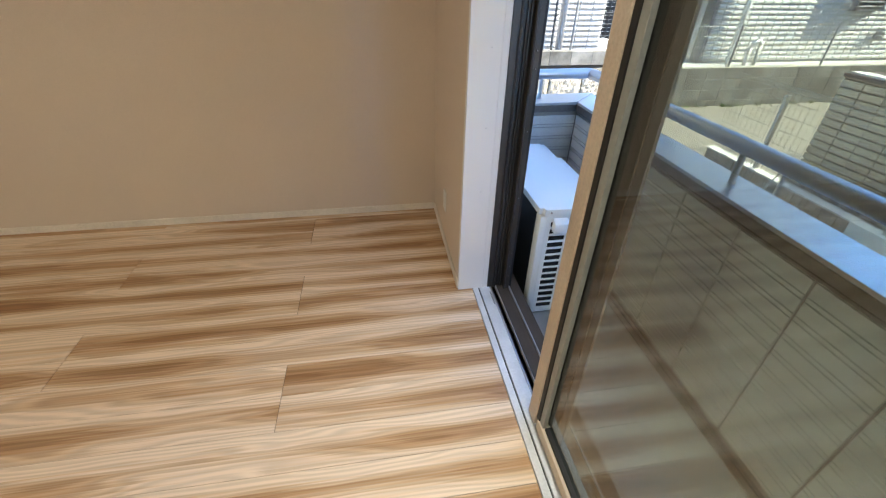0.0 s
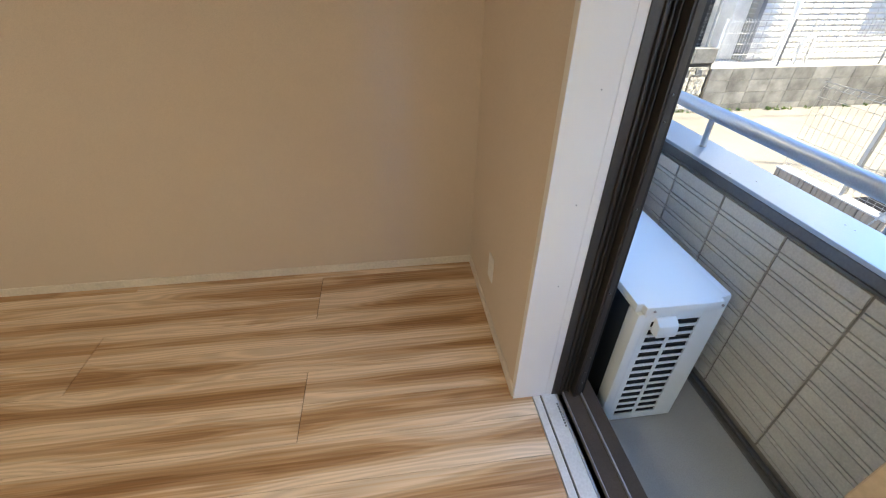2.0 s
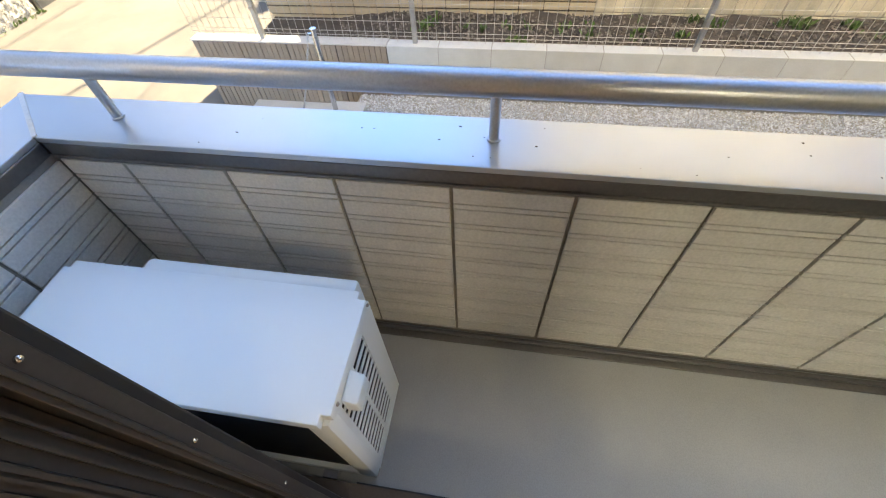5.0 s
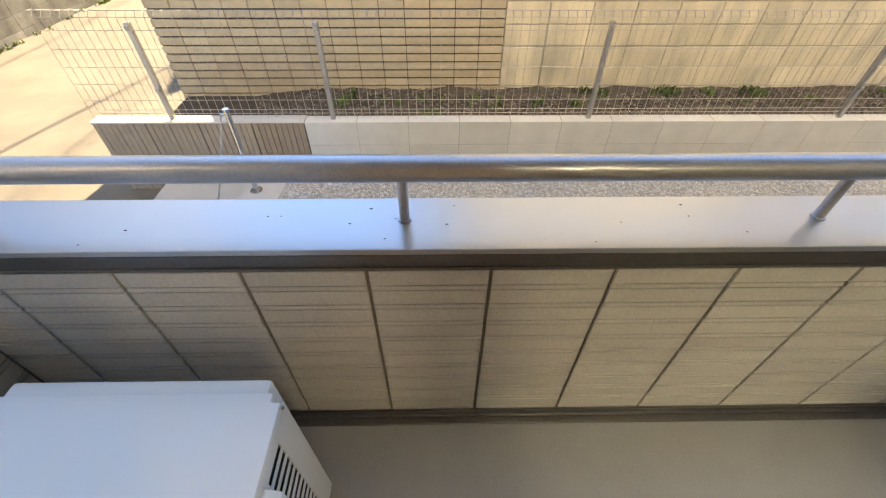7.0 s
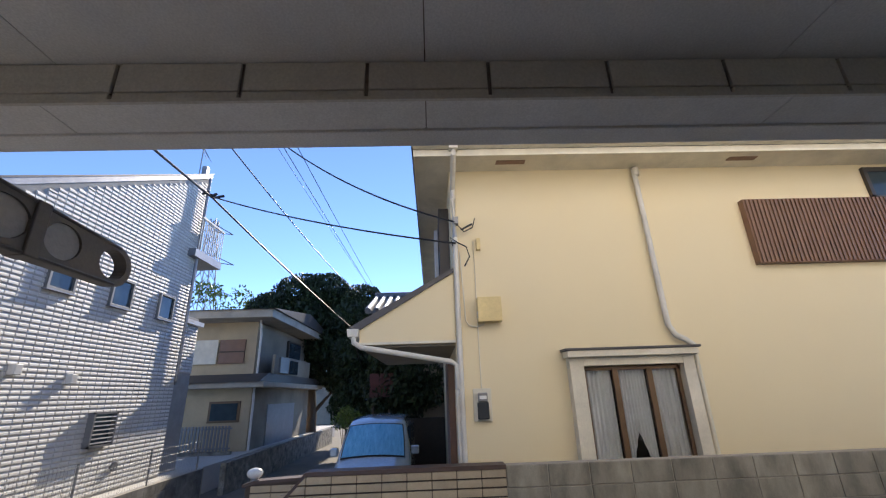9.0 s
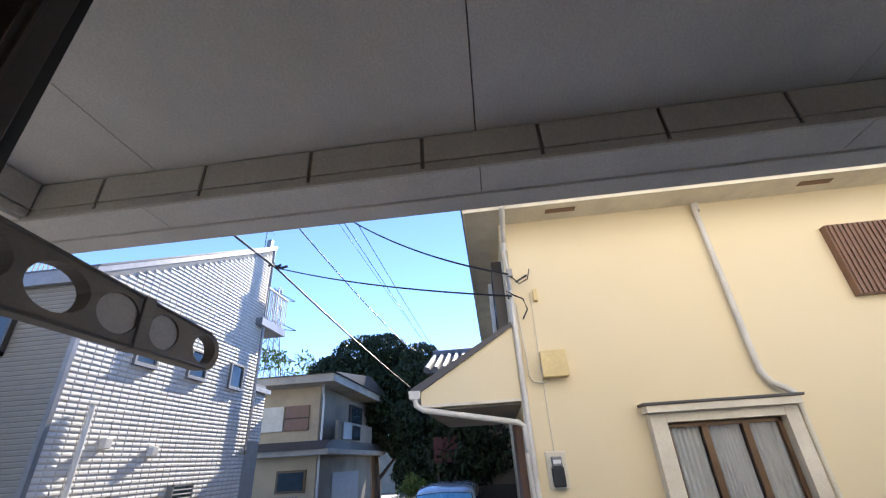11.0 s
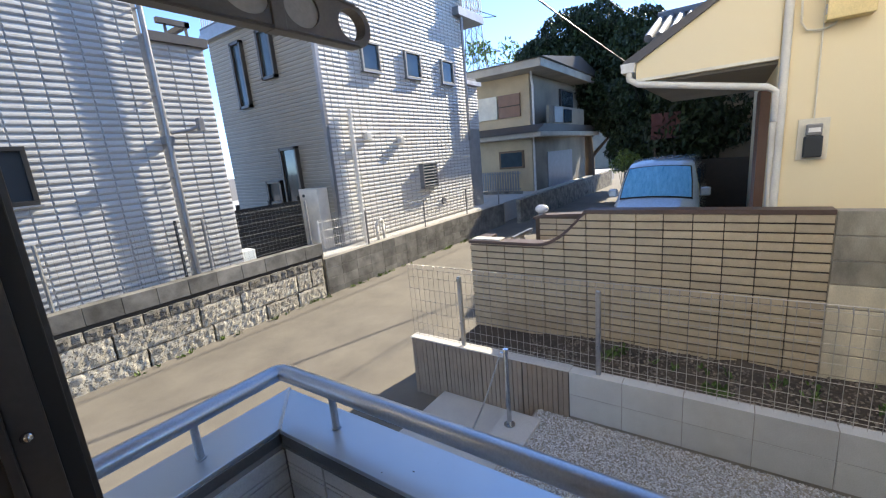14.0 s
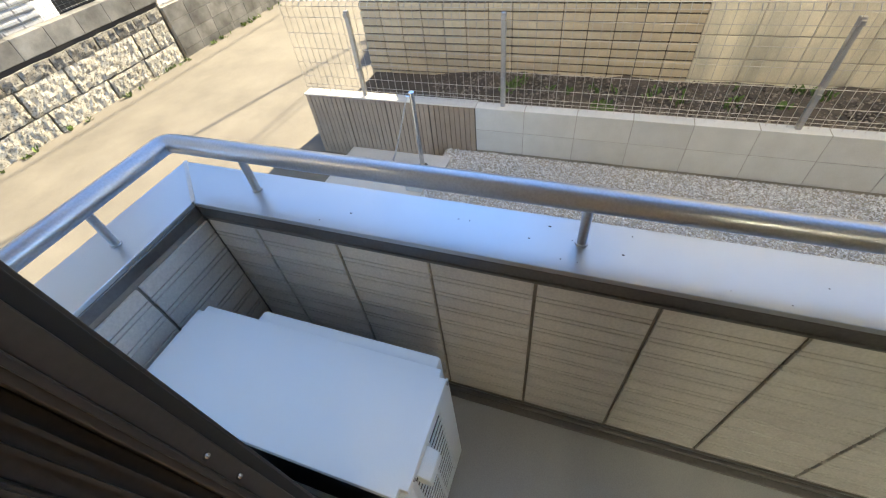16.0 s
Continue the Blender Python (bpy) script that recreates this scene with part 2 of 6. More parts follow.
M_CAP = surface("dark_brown_cap", (0.095, 0.062, 0.050), rough=0.5, scale=6, fine=120, bump=0.1, spread=0.05)
M_BROWN = surface("brown_ribbed_block", (0.30, 0.235, 0.175), (0.24, 0.185, 0.14), rough=0.85, scale=8, fine=140, bump=0.4, spread=0.08)
M_CONC = surface("fresh_concrete", (0.52, 0.50, 0.46), (0.46, 0.44, 0.41), rough=0.9, scale=4, fine=120, bump=0.25, spread=0.04)
M_ROAD = surface("worn_asphalt", (0.178, 0.158, 0.128), (0.122, 0.108, 0.088), rough=0.9, scale=1.6, fine=190, bump=0.5, spread=0)
M_SOIL = surface("dark_soil", (0.085, 0.065, 0.048), (0.045, 0.035, 0.027), rough=1.0, scale=9, fine=60, bump=1.0, spread=0)
M_PEBBLE = surface("grey_crushed_stone", (0.74, 0.735, 0.72), (0.40, 0.395, 0.39), rough=0.85, scale=30, fine=160, bump=0.3, spread=0.35, islands=True)
M_PEBBLE2 = surface("soil_pebble", (0.24, 0.20, 0.16), (0.09, 0.075, 0.06), rough=0.9, scale=30, fine=160, bump=0.3, spread=0.4, islands=True)
M_STEEL = surface("galvanised_steel", (0.48, 0.47, 0.45), (0.40, 0.39, 0.38), rough=0.4, metal=0.85, scale=12, fine=150, bump=0.05, spread=0.04)
M_WIREMESH = surface("bronze_mesh_wire", (0.45, 0.42, 0.37), rough=0.45, metal=0.6, scale=12, fine=150, bump=0, spread=0.04)
M_CHROME = surface("stainless_pole", (0.62, 0.62, 0.62), rough=0.18, metal=1.0, scale=9, fine=150, bump=0.02, spread=0)
M_YELLOW = surface("cream_yellow_render", (0.83, 0.71, 0.47), (0.80, 0.68, 0.445), rough=0.85, scale=0.7, fine=150, bump=0.25, spread=0)
M_YTRIM = surface("cream_trim_paint", (0.80, 0.74, 0.60), rough=0.55, scale=3, fine=90, bump=0.04, spread=0.02)
M_YBOX = surface("yellow_box_paint", (0.82, 0.645, 0.31), rough=0.5, scale=3, fine=90, bump=0.03, spread=0)
M_WPIPE = surface("white_pvc_pipe", (0.74, 0.71, 0.64), rough=0.4, scale=4, fine=80, bump=0.03, spread=0)
M_SHUTTER = surface("brown_shutter_metal", (0.23, 0.122, 0.075), (0.19, 0.10, 0.062), rough=0.45, scale=5, fine=100, bump=0.04, spread=0.08)
M_BRNFRAME = surface("bronze_window_frame", (0.20, 0.125, 0.070), rough=0.4, metal=0.3, scale=5, fine=100, bump=0.03, spread=0.05)
M_ROOFD = surface("dark_roof_metal", (0.09, 0.085, 0.085), rough=0.5, metal=0.2, scale=5, fine=100, bump=0.06, spread=0.05)
M_ROOFTILE = surface("grey_roof_tile", (0.20, 0.20, 0.205), (0.12, 0.12, 0.125), rough=0.5, scale=5, fine=100, bump=0.2, spread=0.25, islands=True)
M_CURTAIN = surface("white_lace_curtain", (0.92, 0.93, 0.92), rough=0.95, scale=4, fine=200, bump=0.3, spread=0.05)
M_WINGLASS = surface("far_window_glass", (0.05, 0.075, 0.09), (0.04, 0.06, 0.075), rough=0.06, scale=1.0, fine=4, bump=0, spread=0.1, spec=0.5)
M_WTILE = surface("white_tile_siding", (0.60, 0.585, 0.555), (0.56, 0.545, 0.52), rough=0.6, scale=3, fine=90, bump=0.25, spread=0.05, islands=True)
# siding of the white house's side, its shade put into a darker grey
M_WSIDE = surface("shade_grey_ribbed_siding", (0.25, 0.243, 0.222), (0.225, 0.218, 0.20), rough=0.7, scale=2, fine=90, bump=0.2, spread=0.04, islands=True)
M_WGROOVE = surface("grey_siding_groove", (0.36, 0.355, 0.34), rough=0.85, scale=4, fine=60, bump=0.1, spread=0)
M_LTILE = surface("pale_grey_tile_siding", (0.45, 0.45, 0.445), (0.41, 0.41, 0.405), rough=0.6, scale=3, fine=90, bump=0.25, spread=0.05, islands=True)
M_GREYMETAL = surface("grey_metal", (0.30, 0.30, 0.31), rough=0.4, metal=0.6, scale=5, fine=90, bump=0.04, spread=0.05)
M_WHITEMETAL = surface("white_painted_metal", (0.72, 0.70, 0.66), rough=0.4, scale=5, fine=90, bump=0.04, spread=0.04)
M_BLACKFENCE = surface("black_fence_panel", (0.018, 0.019, 0.021), rough=0.4, scale=5, fine=90, bump=0.05, spread=0.05)
M_STONE = surface("rough_tuff_stone", (0.56, 0.515, 0.43), (0.36, 0.33, 0.27), rough=0.95, scale=7, fine=60, bump=1.0, spread=0.2, pits=0.6)
M_STONE_DARK = surface("mossy_shaded_tuff", (0.34, 0.315, 0.265), (0.10, 0.092, 0.08), rough=0.95, scale=5, fine=50, bump=1.0, spread=0.25, pits=0.6)
M_STONEGAP = surface("dark_stone_joint", (0.05, 0.045, 0.04), rough=1, scale=9, fine=60, bump=0.5, spread=0)
M_OCHRE = surface("stained_ochre_render", (0.60, 0.475, 0.30), (0.42, 0.335, 0.225), rough=0.9, scale=0.8, fine=60, bump=0.3, spread=0.05)
M_GREYREN = surface("stained_grey_render", (0.34, 0.30, 0.235), (0.20, 0.178, 0.145), rough=0.9, scale=0.7, fine=60, bump=0.3, spread=0.05)
M_EAVE = surface("stained_pale_eave", (0.50, 0.465, 0.40), (0.34, 0.315, 0.27), rough=0.85, scale=1.5, fine=60, bump=0.2, spread=0.05)
M_BARK = surface("bark", (0.10, 0.075, 0.055), rough=0.95, scale=9, fine=40, bump=0.8, spread=0.1)
M_LEAF = leaf_material("dark_leaf", (0.042, 0.062, 0.018), (0.010, 0.017, 0.006))
M_LEAF_LIGHT = leaf_material("bright_leaf", (0.16, 0.22, 0.045), (0.08, 0.12, 0.03))
M_WEED = leaf_material("weed_leaf", (0.10, 0.17, 0.035), (0.06, 0.10, 0.02))
M_CAR = surface("pale_blue_car_paint", (0.46, 0.54, 0.62), (0.44, 0.52, 0.60), rough=0.22, metal=0.4, scale=2, fine=20, bump=0, spread=0, coat=0.7)
M_SHADE = surface("blue_sunshade_foil", (0.22, 0.58, 0.86), (0.09, 0.36, 0.66), rough=0.3, scale=5, fine=40, bump=0.3, spread=0, stretch=(1, 4, 1))
M_FENCEWIRE = surface("dull_fence_wire", (0.26, 0.26, 0.255), rough=0.6, metal=0.3, scale=9, fine=90, bump=0, spread=0.05)
M_CABLE = surface("black_cable", (0.018, 0.018, 0.02), rough=0.5, scale=9, fine=60, bump=0, spread=0)
M_LAMPGLASS = surface("frosted_lamp_glass", (0.75, 0.75, 0.74), rough=0.25, scale=6, fine=60, bump=0, spread=0)
M_RED = surface("red_oxide_paint", (0.10, 0.024, 0.018), rough=0.7, scale=2, fine=60, bump=0.1, spread=0)


# ---- building helpers ----
def box(bm, x0, x1, y0, y1, z0, z1):
    ret = bmesh.ops.create_cube(bm, size=1.0)
    vs = ret["verts"]
    for v in vs:
        v.co = Vector(((x0 + x1) / 2 + v.co.x * (x1 - x0), (y0 + y1) / 2 + v.co.y * (y1 - y0), (z0 + z1) / 2 + v.co.z * (z1 - z0)))
    return vs


def tube(bm, a, b, r, r2=None, seg=10):
    a, b = Vector(a), Vector(b)
    d = b - a
    ret = bmesh.ops.create_cone(bm, cap_ends=True, segments=seg, radius1=r, radius2=r if r2 is None else r2, depth=d.length)
    m = Matrix.Translation((a + b) / 2) @ d.to_track_quat("Z", "Y").to_matrix().to_4x4()
    bmesh.ops.transform(bm, matrix=m, verts=ret["verts"])
    return ret["verts"]


def chain_tube(bm, pts, r, seg=8):
    """A bent pipe through the points, in one skin."""
    pts = [Vector(p) for p in pts]
    rings = []
    for i, p in enumerate(pts):
        d = (pts[min(i + 1, len(pts) - 1)] - pts[max(i - 1, 0)]).normalized()
        q = d.to_track_quat("Z", "Y")
        rings.append([bm.verts.new(p + q @ Vector((r * math.cos(2 * math.pi * k / seg), r * math.sin(2 * math.pi * k / seg), 0))) for k in range(seg)])
    for a, b in zip(rings, rings[1:]):
        for k in range(seg):
            bm.faces.new((a[k], a[(k + 1) % seg], b[(k + 1) % seg], b[k]))
    bm.faces.new(rings[0][::-1])
    bm.faces.new(rings[-1])


def prism(bm, poly, axis, lo, hi):
    """A polygon of two coordinates drawn out along an axis."""
    def place(p, w):
        c = list(p)
        c.insert("xyz".index(axis), w)
        return Vector(c)
    a = [bm.verts.new(place(p, lo)) for p in poly]
    b = [bm.verts.new(place(p, hi)) for p in poly]
    n = len(poly)
    bm.faces.new(a)
    bm.faces.new(b[::-1])
    for i in range(n):
        bm.faces.new((a[i], b[i], b[(i + 1) % n], a[(i + 1) % n]))


def mesh_from(name, bm, material, bevel=0.0, smooth=False):
    bmesh.ops.recalc_face_normals(bm, faces=bm.faces)
    if bevel:
        bmesh.ops.bevel(bm, geom=list(bm.edges), offset=bevel, segments=2, affect="EDGES", clamp_overlap=True, profile=0.5)
    me = bpy.data.meshes.new(name)
    bm.to_mesh(me)
    bm.free()
    me.materials.append(material)
    if smooth:
        for p in me.polygons:
            p.use_smooth = True
        me.set_sharp_from_angle(angle=radians(40))
    return me


def part(name, bm, material, parent=None, label="", bevel=0.0, smooth=False):
    ob = new(name, mesh_from(name, bm, material, bevel, smooth))
    if parent is not None:
        ob.parent = parent
    return tagged(ob, label)


def piece(name, me, parent, x, y, z, rz=0.0, scale=None):
    ob = new(name, me)
    ob.parent = parent
    ob.location = (x, y, z)
    ob.rotation_euler = (0, 0, rz)
    if scale:
        ob.scale = scale
    return ob


def thing(name, label, category, group="", kind=""):
    return tagged(new(name), label, category, group, kind)


def boxes(*items):
    bm = bmesh.new()
    for it in items:
        box(bm, *it)
    return bm


def structure(name, bm, material, label="", bevel=0.0):
    return tagged(part(name, bm, material, None, label, bevel), label, "", "", "structure")


# ---- the room ----
WX = 0.380            # inner face of the window wall
BY = 2.585            # back wall
JY = 1.70             # window reveal
FZ = -0.014            # room floor
FLOOR_B = -0.205      # balcony floor

structure("floor_base", boxes((-3.3, 0.70, -2.2, 2.70, -0.20, FZ - 0.006)), M_JOINT_DK, "dark underlay below the floor boards")
structure("wall_north", boxes((-3.3, 0.70, BY, BY + 0.14, -0.2, 2.46)), M_WALL, "beige wallpapered end wall of the room")
structure("wall_west", boxes((-3.44, -3.3, -2.2, 2.71, -0.2, 2.46)), M_WALL, "beige wallpapered side wall of the room")
structure("wall_south", boxes((-3.3, 0.70, -2.34, -2.2, -0.2, 2.46)), M_WALL, "beige wallpapered rear wall of the room")
structure("wall_east", boxes((WX, 0.64, JY + 0.031, BY, -0.2, 2.46), (WX, 0.64, -2.2, -0.334, -0.2, 2.46), (WX, 0.64, -0.334, JY + 0.031, 2.101, 2.46)), M_WALL, "beige wallpapered wall round the balcony window")
structure("ceiling", boxes((-3.3, 0.70, -2.2, 2.57, 2.40, 2.46)), M_CEIL, "white papered ceiling")
structure("baseboard_north", boxes((-3.3, WX - 0.008, BY - 0.009, BY, FZ, 0.030)), M_BASEB, "slim beige skirting along the end wall", 0.002)
structure("baseboard_east", boxes((WX - 0.009, WX, JY + 0.012, BY - 0.009, FZ, 0.030)), M_BASEB, "slim beige skirting beside the window", 0.002)
# outer skin of the house wall facing the balcony
structure("wall_outside", boxes((0.6405, 0.656, JY + 0.088, 2.62, -0.9, 2.9), (0.6405, 0.656, -3.2, -0.36, -0.9, 2.9), (0.6405, 0.656, -0.36, JY + 0.088, 2.13, 2.9), (0.656, 0.698, -0.36, JY + 0.088, -0.9, -0.15)), M_SIDING, "cream siding of the house beside the window")

casing = tagged(new("trim_reveal"), "white film-covered window reveal with a fine joint", "", "", "structure")
part("reveal_board", boxes((WX - 0.004, 0.500, JY, JY + 0.03, FZ, 2.06)), M_CASING, casing, bevel=0.0015)
part("reveal_board", boxes((0.5003, 0.5265, JY - 0.0004, JY + 0.03, FZ, 2.06)), M_CASING, casing, bevel=0.001)
part("reveal_board", boxes((WX - 0.004, 0.552, -0.33, -0.30, FZ, 2.06)), M_CASING, casing, bevel=0.0015)
part("reveal_head", boxes((WX - 0.004, 0.552, -0.30, JY, 2.03, 2.06)), M_CASING, casing, bevel=0.0015)
bm = bmesh.new()
for z in (0.535, 0.818, 1.115, 1.40):
    tube(bm, (0.460, JY + 0.002, z), (0.460, JY - 0.0008, z), 0.0019, seg=8)
part("screw_cap", bm, M_GREYMETAL, casing)

# aluminium window frame: a stepped channel of dark bronze
frame_ob = tagged(new("window_1"), "dark bronze aluminium sliding window frame, standing open", "window", "", "structure")
bm = boxes((0.527, 0.553, JY - 0.003, JY + 0.03, -0.02, 2.06), (0.553, 0.571, JY + 0.004, JY + 0.03, -0.02, 2.06), (0.571, 0.610, JY + 0.016, JY + 0.03, -0.02, 2.06),
           (0.610, 0.622, JY - 0.017, JY + 0.03, -0.02, 2.06), (0.622, 0.640, JY - 0.014, JY + 0.03, -0.02, 2.06))
part("jamb_channel", bm, M_ALU, frame_ob, bevel=0.0012)
for xr, yr in ((0.5595, -0.004), (0.5655, -0.001), (0.584, 0.006), (0.5965, 0.003), (0.616, -0.021)):
    part("jamb_rib", boxes((xr, xr + 0.0028, JY + yr, JY + 0.018, -0.02, 2.06)), M_ALU, frame_ob)
part("jamb_gasket", boxes((0.640, 0.652, JY - 0.008, JY + 0.03, -0.03, 2.06)), M_RUBBER, frame_ob, "black rubber weather strip", bevel=0.001)
part("jamb_flange", boxes((0.6522, 0.6575, JY + 0.006, JY + 0.085, -0.13, 2.09)), M_ALU, frame_ob, bevel=0.001)
bm = boxes((0.553, 0.66, -0.33, -0.30, -0.02, 2.06))
part("jamb_channel", bm, M_ALU, frame_ob, bevel=0.0012)
part("head_channel", boxes((0.553, 0.572, -0.30, JY, 2.03, 2.06), (0.572, 0.628, -0.30, JY, 2.045, 2.06), (0.628, 0.640, -0.30, JY, 2.025, 2.06), (0.640, 0.674, -0.30, JY, 2.045, 2.10)), M_ALU, frame_ob, bevel=0.001)
for z in (0.06, 0.12, 0.20, 0.50, 0.802, 1.04, 1.103, 1.40, 1.70):
    bm = bmesh.new()
    bmesh.ops.create_uvsphere(bm, u_segments=8, v_segments=5, radius=0.0035)
    bmesh.ops.translate(bm, verts=bm.verts, vec=(0.629, JY - 0.0145, z))
    part("screw", bm, M_CHROME, frame_ob, "bright screw head", smooth=True)

sill = tagged(new("window_sill"), "white resin threshold and grey aluminium window track", "window sill", "", "structure")
part("threshold", boxes((0.452, 0.480, -0.30, JY, -0.03, FZ + 0.004)), M_SILL, sill, bevel=0.0015)
part("threshold", boxes((0.486, 0.540, -0.30, JY, -0.03, FZ + 0.005)), M_SILL, sill, bevel=0.0015)
part("threshold_groove", boxes((0.478, 0.488, -0.30, JY, -0.035, FZ - 0.004)), M_RUBBER, sill)
part("track", boxes((0.541, 0.549, -0.30, JY, -0.03, -0.010), (0.549, 0.570, -0.30, JY, -0.03, -0.020), (0.570, 0.574, -0.30, JY, -0.03, -0.004), (0.574, 0.640, -0.30, JY, -0.03, -0.024), (0.640, 0.646, -0.30, JY, -0.05, -0.010), (0.646, 0.700, -0.30, JY, -0.14, -0.045)), M_ALU_GREY, sill, bevel=0.001)
part("track_lip", boxes((0.700, 0.708, -0.30, JY, -0.14, -0.052)), M_RUBBER, sill, bevel=0.001)
bm = bmesh.new()
for k in range(9):
    box(bm, 0.530, 0.536, JY - 0.05 - 0.011 * k, JY - 0.044 - 0.011 * k, FZ + 0.0052, FZ + 0.0062)
part("drain_slot", bm, M_RUBBER, sill)

# the sliding sash, pushed to the middle of the opening
SY = 0.960
sash = tagged(new("sliding_window"), "sliding glass door leaf with cream inner stile and dark edge", "sliding window")
part("stile", boxes((0.498, 0.520, SY - 0.058, SY, 0.012, 2.02)), M_CREAM, sash, "cream resin stile", bevel=0.003)
part("stile", boxes((0.520, 0.550, SY - 0.060, SY - 0.003, 0.012, 2.02)), M_ALU, sash, "dark aluminium outer stile", bevel=0.002)
part("gasket", boxes((0.503, 0.518, SY - 0.080, SY - 0.0585, 0.05, 1.98)), M_RUBBER, sash, bevel=0.001)
part("inner_bead", boxes((0.506, 0.520, SY - 0.108, SY - 0.0805, 0.05, 1.98)), M_BEAD, sash, "pale grey glazing bead", bevel=0.001)
part("inner_frame", boxes((0.536, 0.550, SY - 0.150, SY - 0.061, 0.05, 1.98), (0.536, 0.558, SY - 0.128, SY - 0.118, 0.05, 1.98)), M_ALU, sash, bevel=0.002)
part("inner_frame", boxes((0.536, 0.546, SY - 0.185, SY - 0.153, 0.05, 1.98)), M_BRACKET, sash, bevel=0.002)
part("bottom_rail", boxes((0.500, 0.545, -0.27, SY - 0.071, 0.012, 0.060)), M_CREAM, sash, bevel=0.003)
part("bottom_bead", boxes((0.510, 0.542, -0.20, SY - 0.116, 0.060, 0.075)), M_RUBBER, sash, bevel=0.001)
part("top_rail", boxes((0.500, 0.545, -0.27, SY - 0.071, 1.96, 2.02)), M_CREAM, sash, bevel=0.003)
part("stile", boxes((0.500, 0.545, -0.285, -0.21, 0.012, 2.02)), M_CREAM, sash, bevel=0.003)
for gx in (0.522, 0.536):
    pane = part("pane", boxes((gx, gx + 0.004, -0.215, SY - 0.10, 0.055, 1.97)), M_GLASS_DEEP, sash, "clear faintly green glass pane")
    pane.visible_shadow = False

# wall socket
sock = thing("wall_outlet", "small white wall outlet plate low on the wall", "outlet")
part("plate", boxes((WX - 0.006, WX, 2.13, 2.20, 0.20, 0.32)), M_CASING, sock, bevel=0.002)
part("socket", boxes((WX - 0.009, WX - 0.006, 2.150, 2.180, 0.225, 0.295)), M_CASING, sock, bevel=0.001)

# unseen round ceiling lamp, added as warm fill for the room
lamp = thing("unseen_fill_light", "unseen round ceiling light, added to fill the room", "ceiling light")
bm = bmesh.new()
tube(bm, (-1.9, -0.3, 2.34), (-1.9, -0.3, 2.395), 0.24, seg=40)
M_GLOW = bpy.data.materials.new("fill_lamp_diffuser")
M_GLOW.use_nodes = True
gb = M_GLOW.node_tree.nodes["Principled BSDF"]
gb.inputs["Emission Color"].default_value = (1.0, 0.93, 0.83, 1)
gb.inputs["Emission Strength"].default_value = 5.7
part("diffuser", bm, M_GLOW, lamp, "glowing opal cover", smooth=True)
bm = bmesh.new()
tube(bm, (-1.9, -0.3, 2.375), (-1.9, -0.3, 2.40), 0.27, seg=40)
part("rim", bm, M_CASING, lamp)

# ---- balcony ----
structure("balcony_floor", boxes((0.657, 1.32, -3.2, 2.62, FLOOR_B - 0.15, FLOOR_B)), M_BFLOOR, "grey waterproof balcony floor")
structure("balcony_gutter_strip", boxes((1.246, 1.2895, -3.2, 2.60, FLOOR_B, FLOOR_B + 0.008), (1.272, 1.2890, -3.2, 2.60, FLOOR_B + 0.008, FLOOR_B + 0.020)), M_COPING_D, "dark metal flashing at the foot of the parapet", 0.003)
PX, PE = 1.300, 2.60      # inner faces of the parapet and of its end


def siding_tile(w, h, name):
    """A cream siding field: a wide flat face above a slim band, with grooves between."""
    bm = bmesh.new()
    g = 0.0045
    for z0, z1 in ((0.0, h * 0.25 - g), (h * 0.25, h - g)):
        vs = box(bm, -0.010, 0.0, 0.005, w - 0.005, z0, z1)
    return mesh_from(name, bm, M_SIDING, bevel=0.0016)


parapet = tagged(new("balcony_parapet"), "balcony parapet clad in cream ribbed siding", "parapet", "", "structure")
part("core", boxes((PX + 0.001, 1.455, -3.2, 2.79, -0.95, 0.61), (0.668, PX + 0.001, PE + 0.001, 2.79, -0.95, 0.61)), M_GROOVE, parapet)
CH = 0.0757
ROWS_Z = [0.592 - CH * (k + 1) for k in range(10)]

coping = tagged(new("parapet_coping"), "silver-grey metal coping on the balcony parapet", "coping", "", "structure")
for name, poly in (("long_cap", [(1.283, -3.2), (1.474, -3.2), (1.474, 2.812), (1.283, 2.598)]), ("end_cap", [(0.668, 2.596), (1.2825, 2.5995), (1.4725, 2.812), (0.668, 2.812)])):
    bm = bmesh.new()
    prism(bm, poly, "z", 0.650, 0.667)
    part(name, bm, M_COPING, coping, bevel=0.0025)
part("outer_lip", boxes((1.463, 1.474, -3.2, 2.812, 0.615, 0.650), (0.668, 1.463, 2.801, 2.812, 0.615, 0.650)), M_COPING, coping)
bm = bmesh.new()
prism(bm, [(1.279, 2.600), (1.289, 2.592), (1.478, 2.802), (1.468, 2.812)], "z", 0.667, 0.671)
part("corner_seam", bm, M_WHITEMETAL, coping, "pale mitre strip at the corner", bevel=0.001)
part("long_edge", boxes((1.283, 1.300, -3.2, 2.593, 0.608, 0.650)), M_COPING_D, coping, "brown-grey drip edge", bevel=0.003)
part("end_edge", boxes((0.668, 1.282, 2.596, 2.612, 0.608, 0.650)), M_COPING_D, coping, bevel=0.003)
part("long_lip", boxes((1.276, 1.286, -3.2, 2.588, 0.604, 0.612)), M_COPING_D, coping, bevel=0.002)

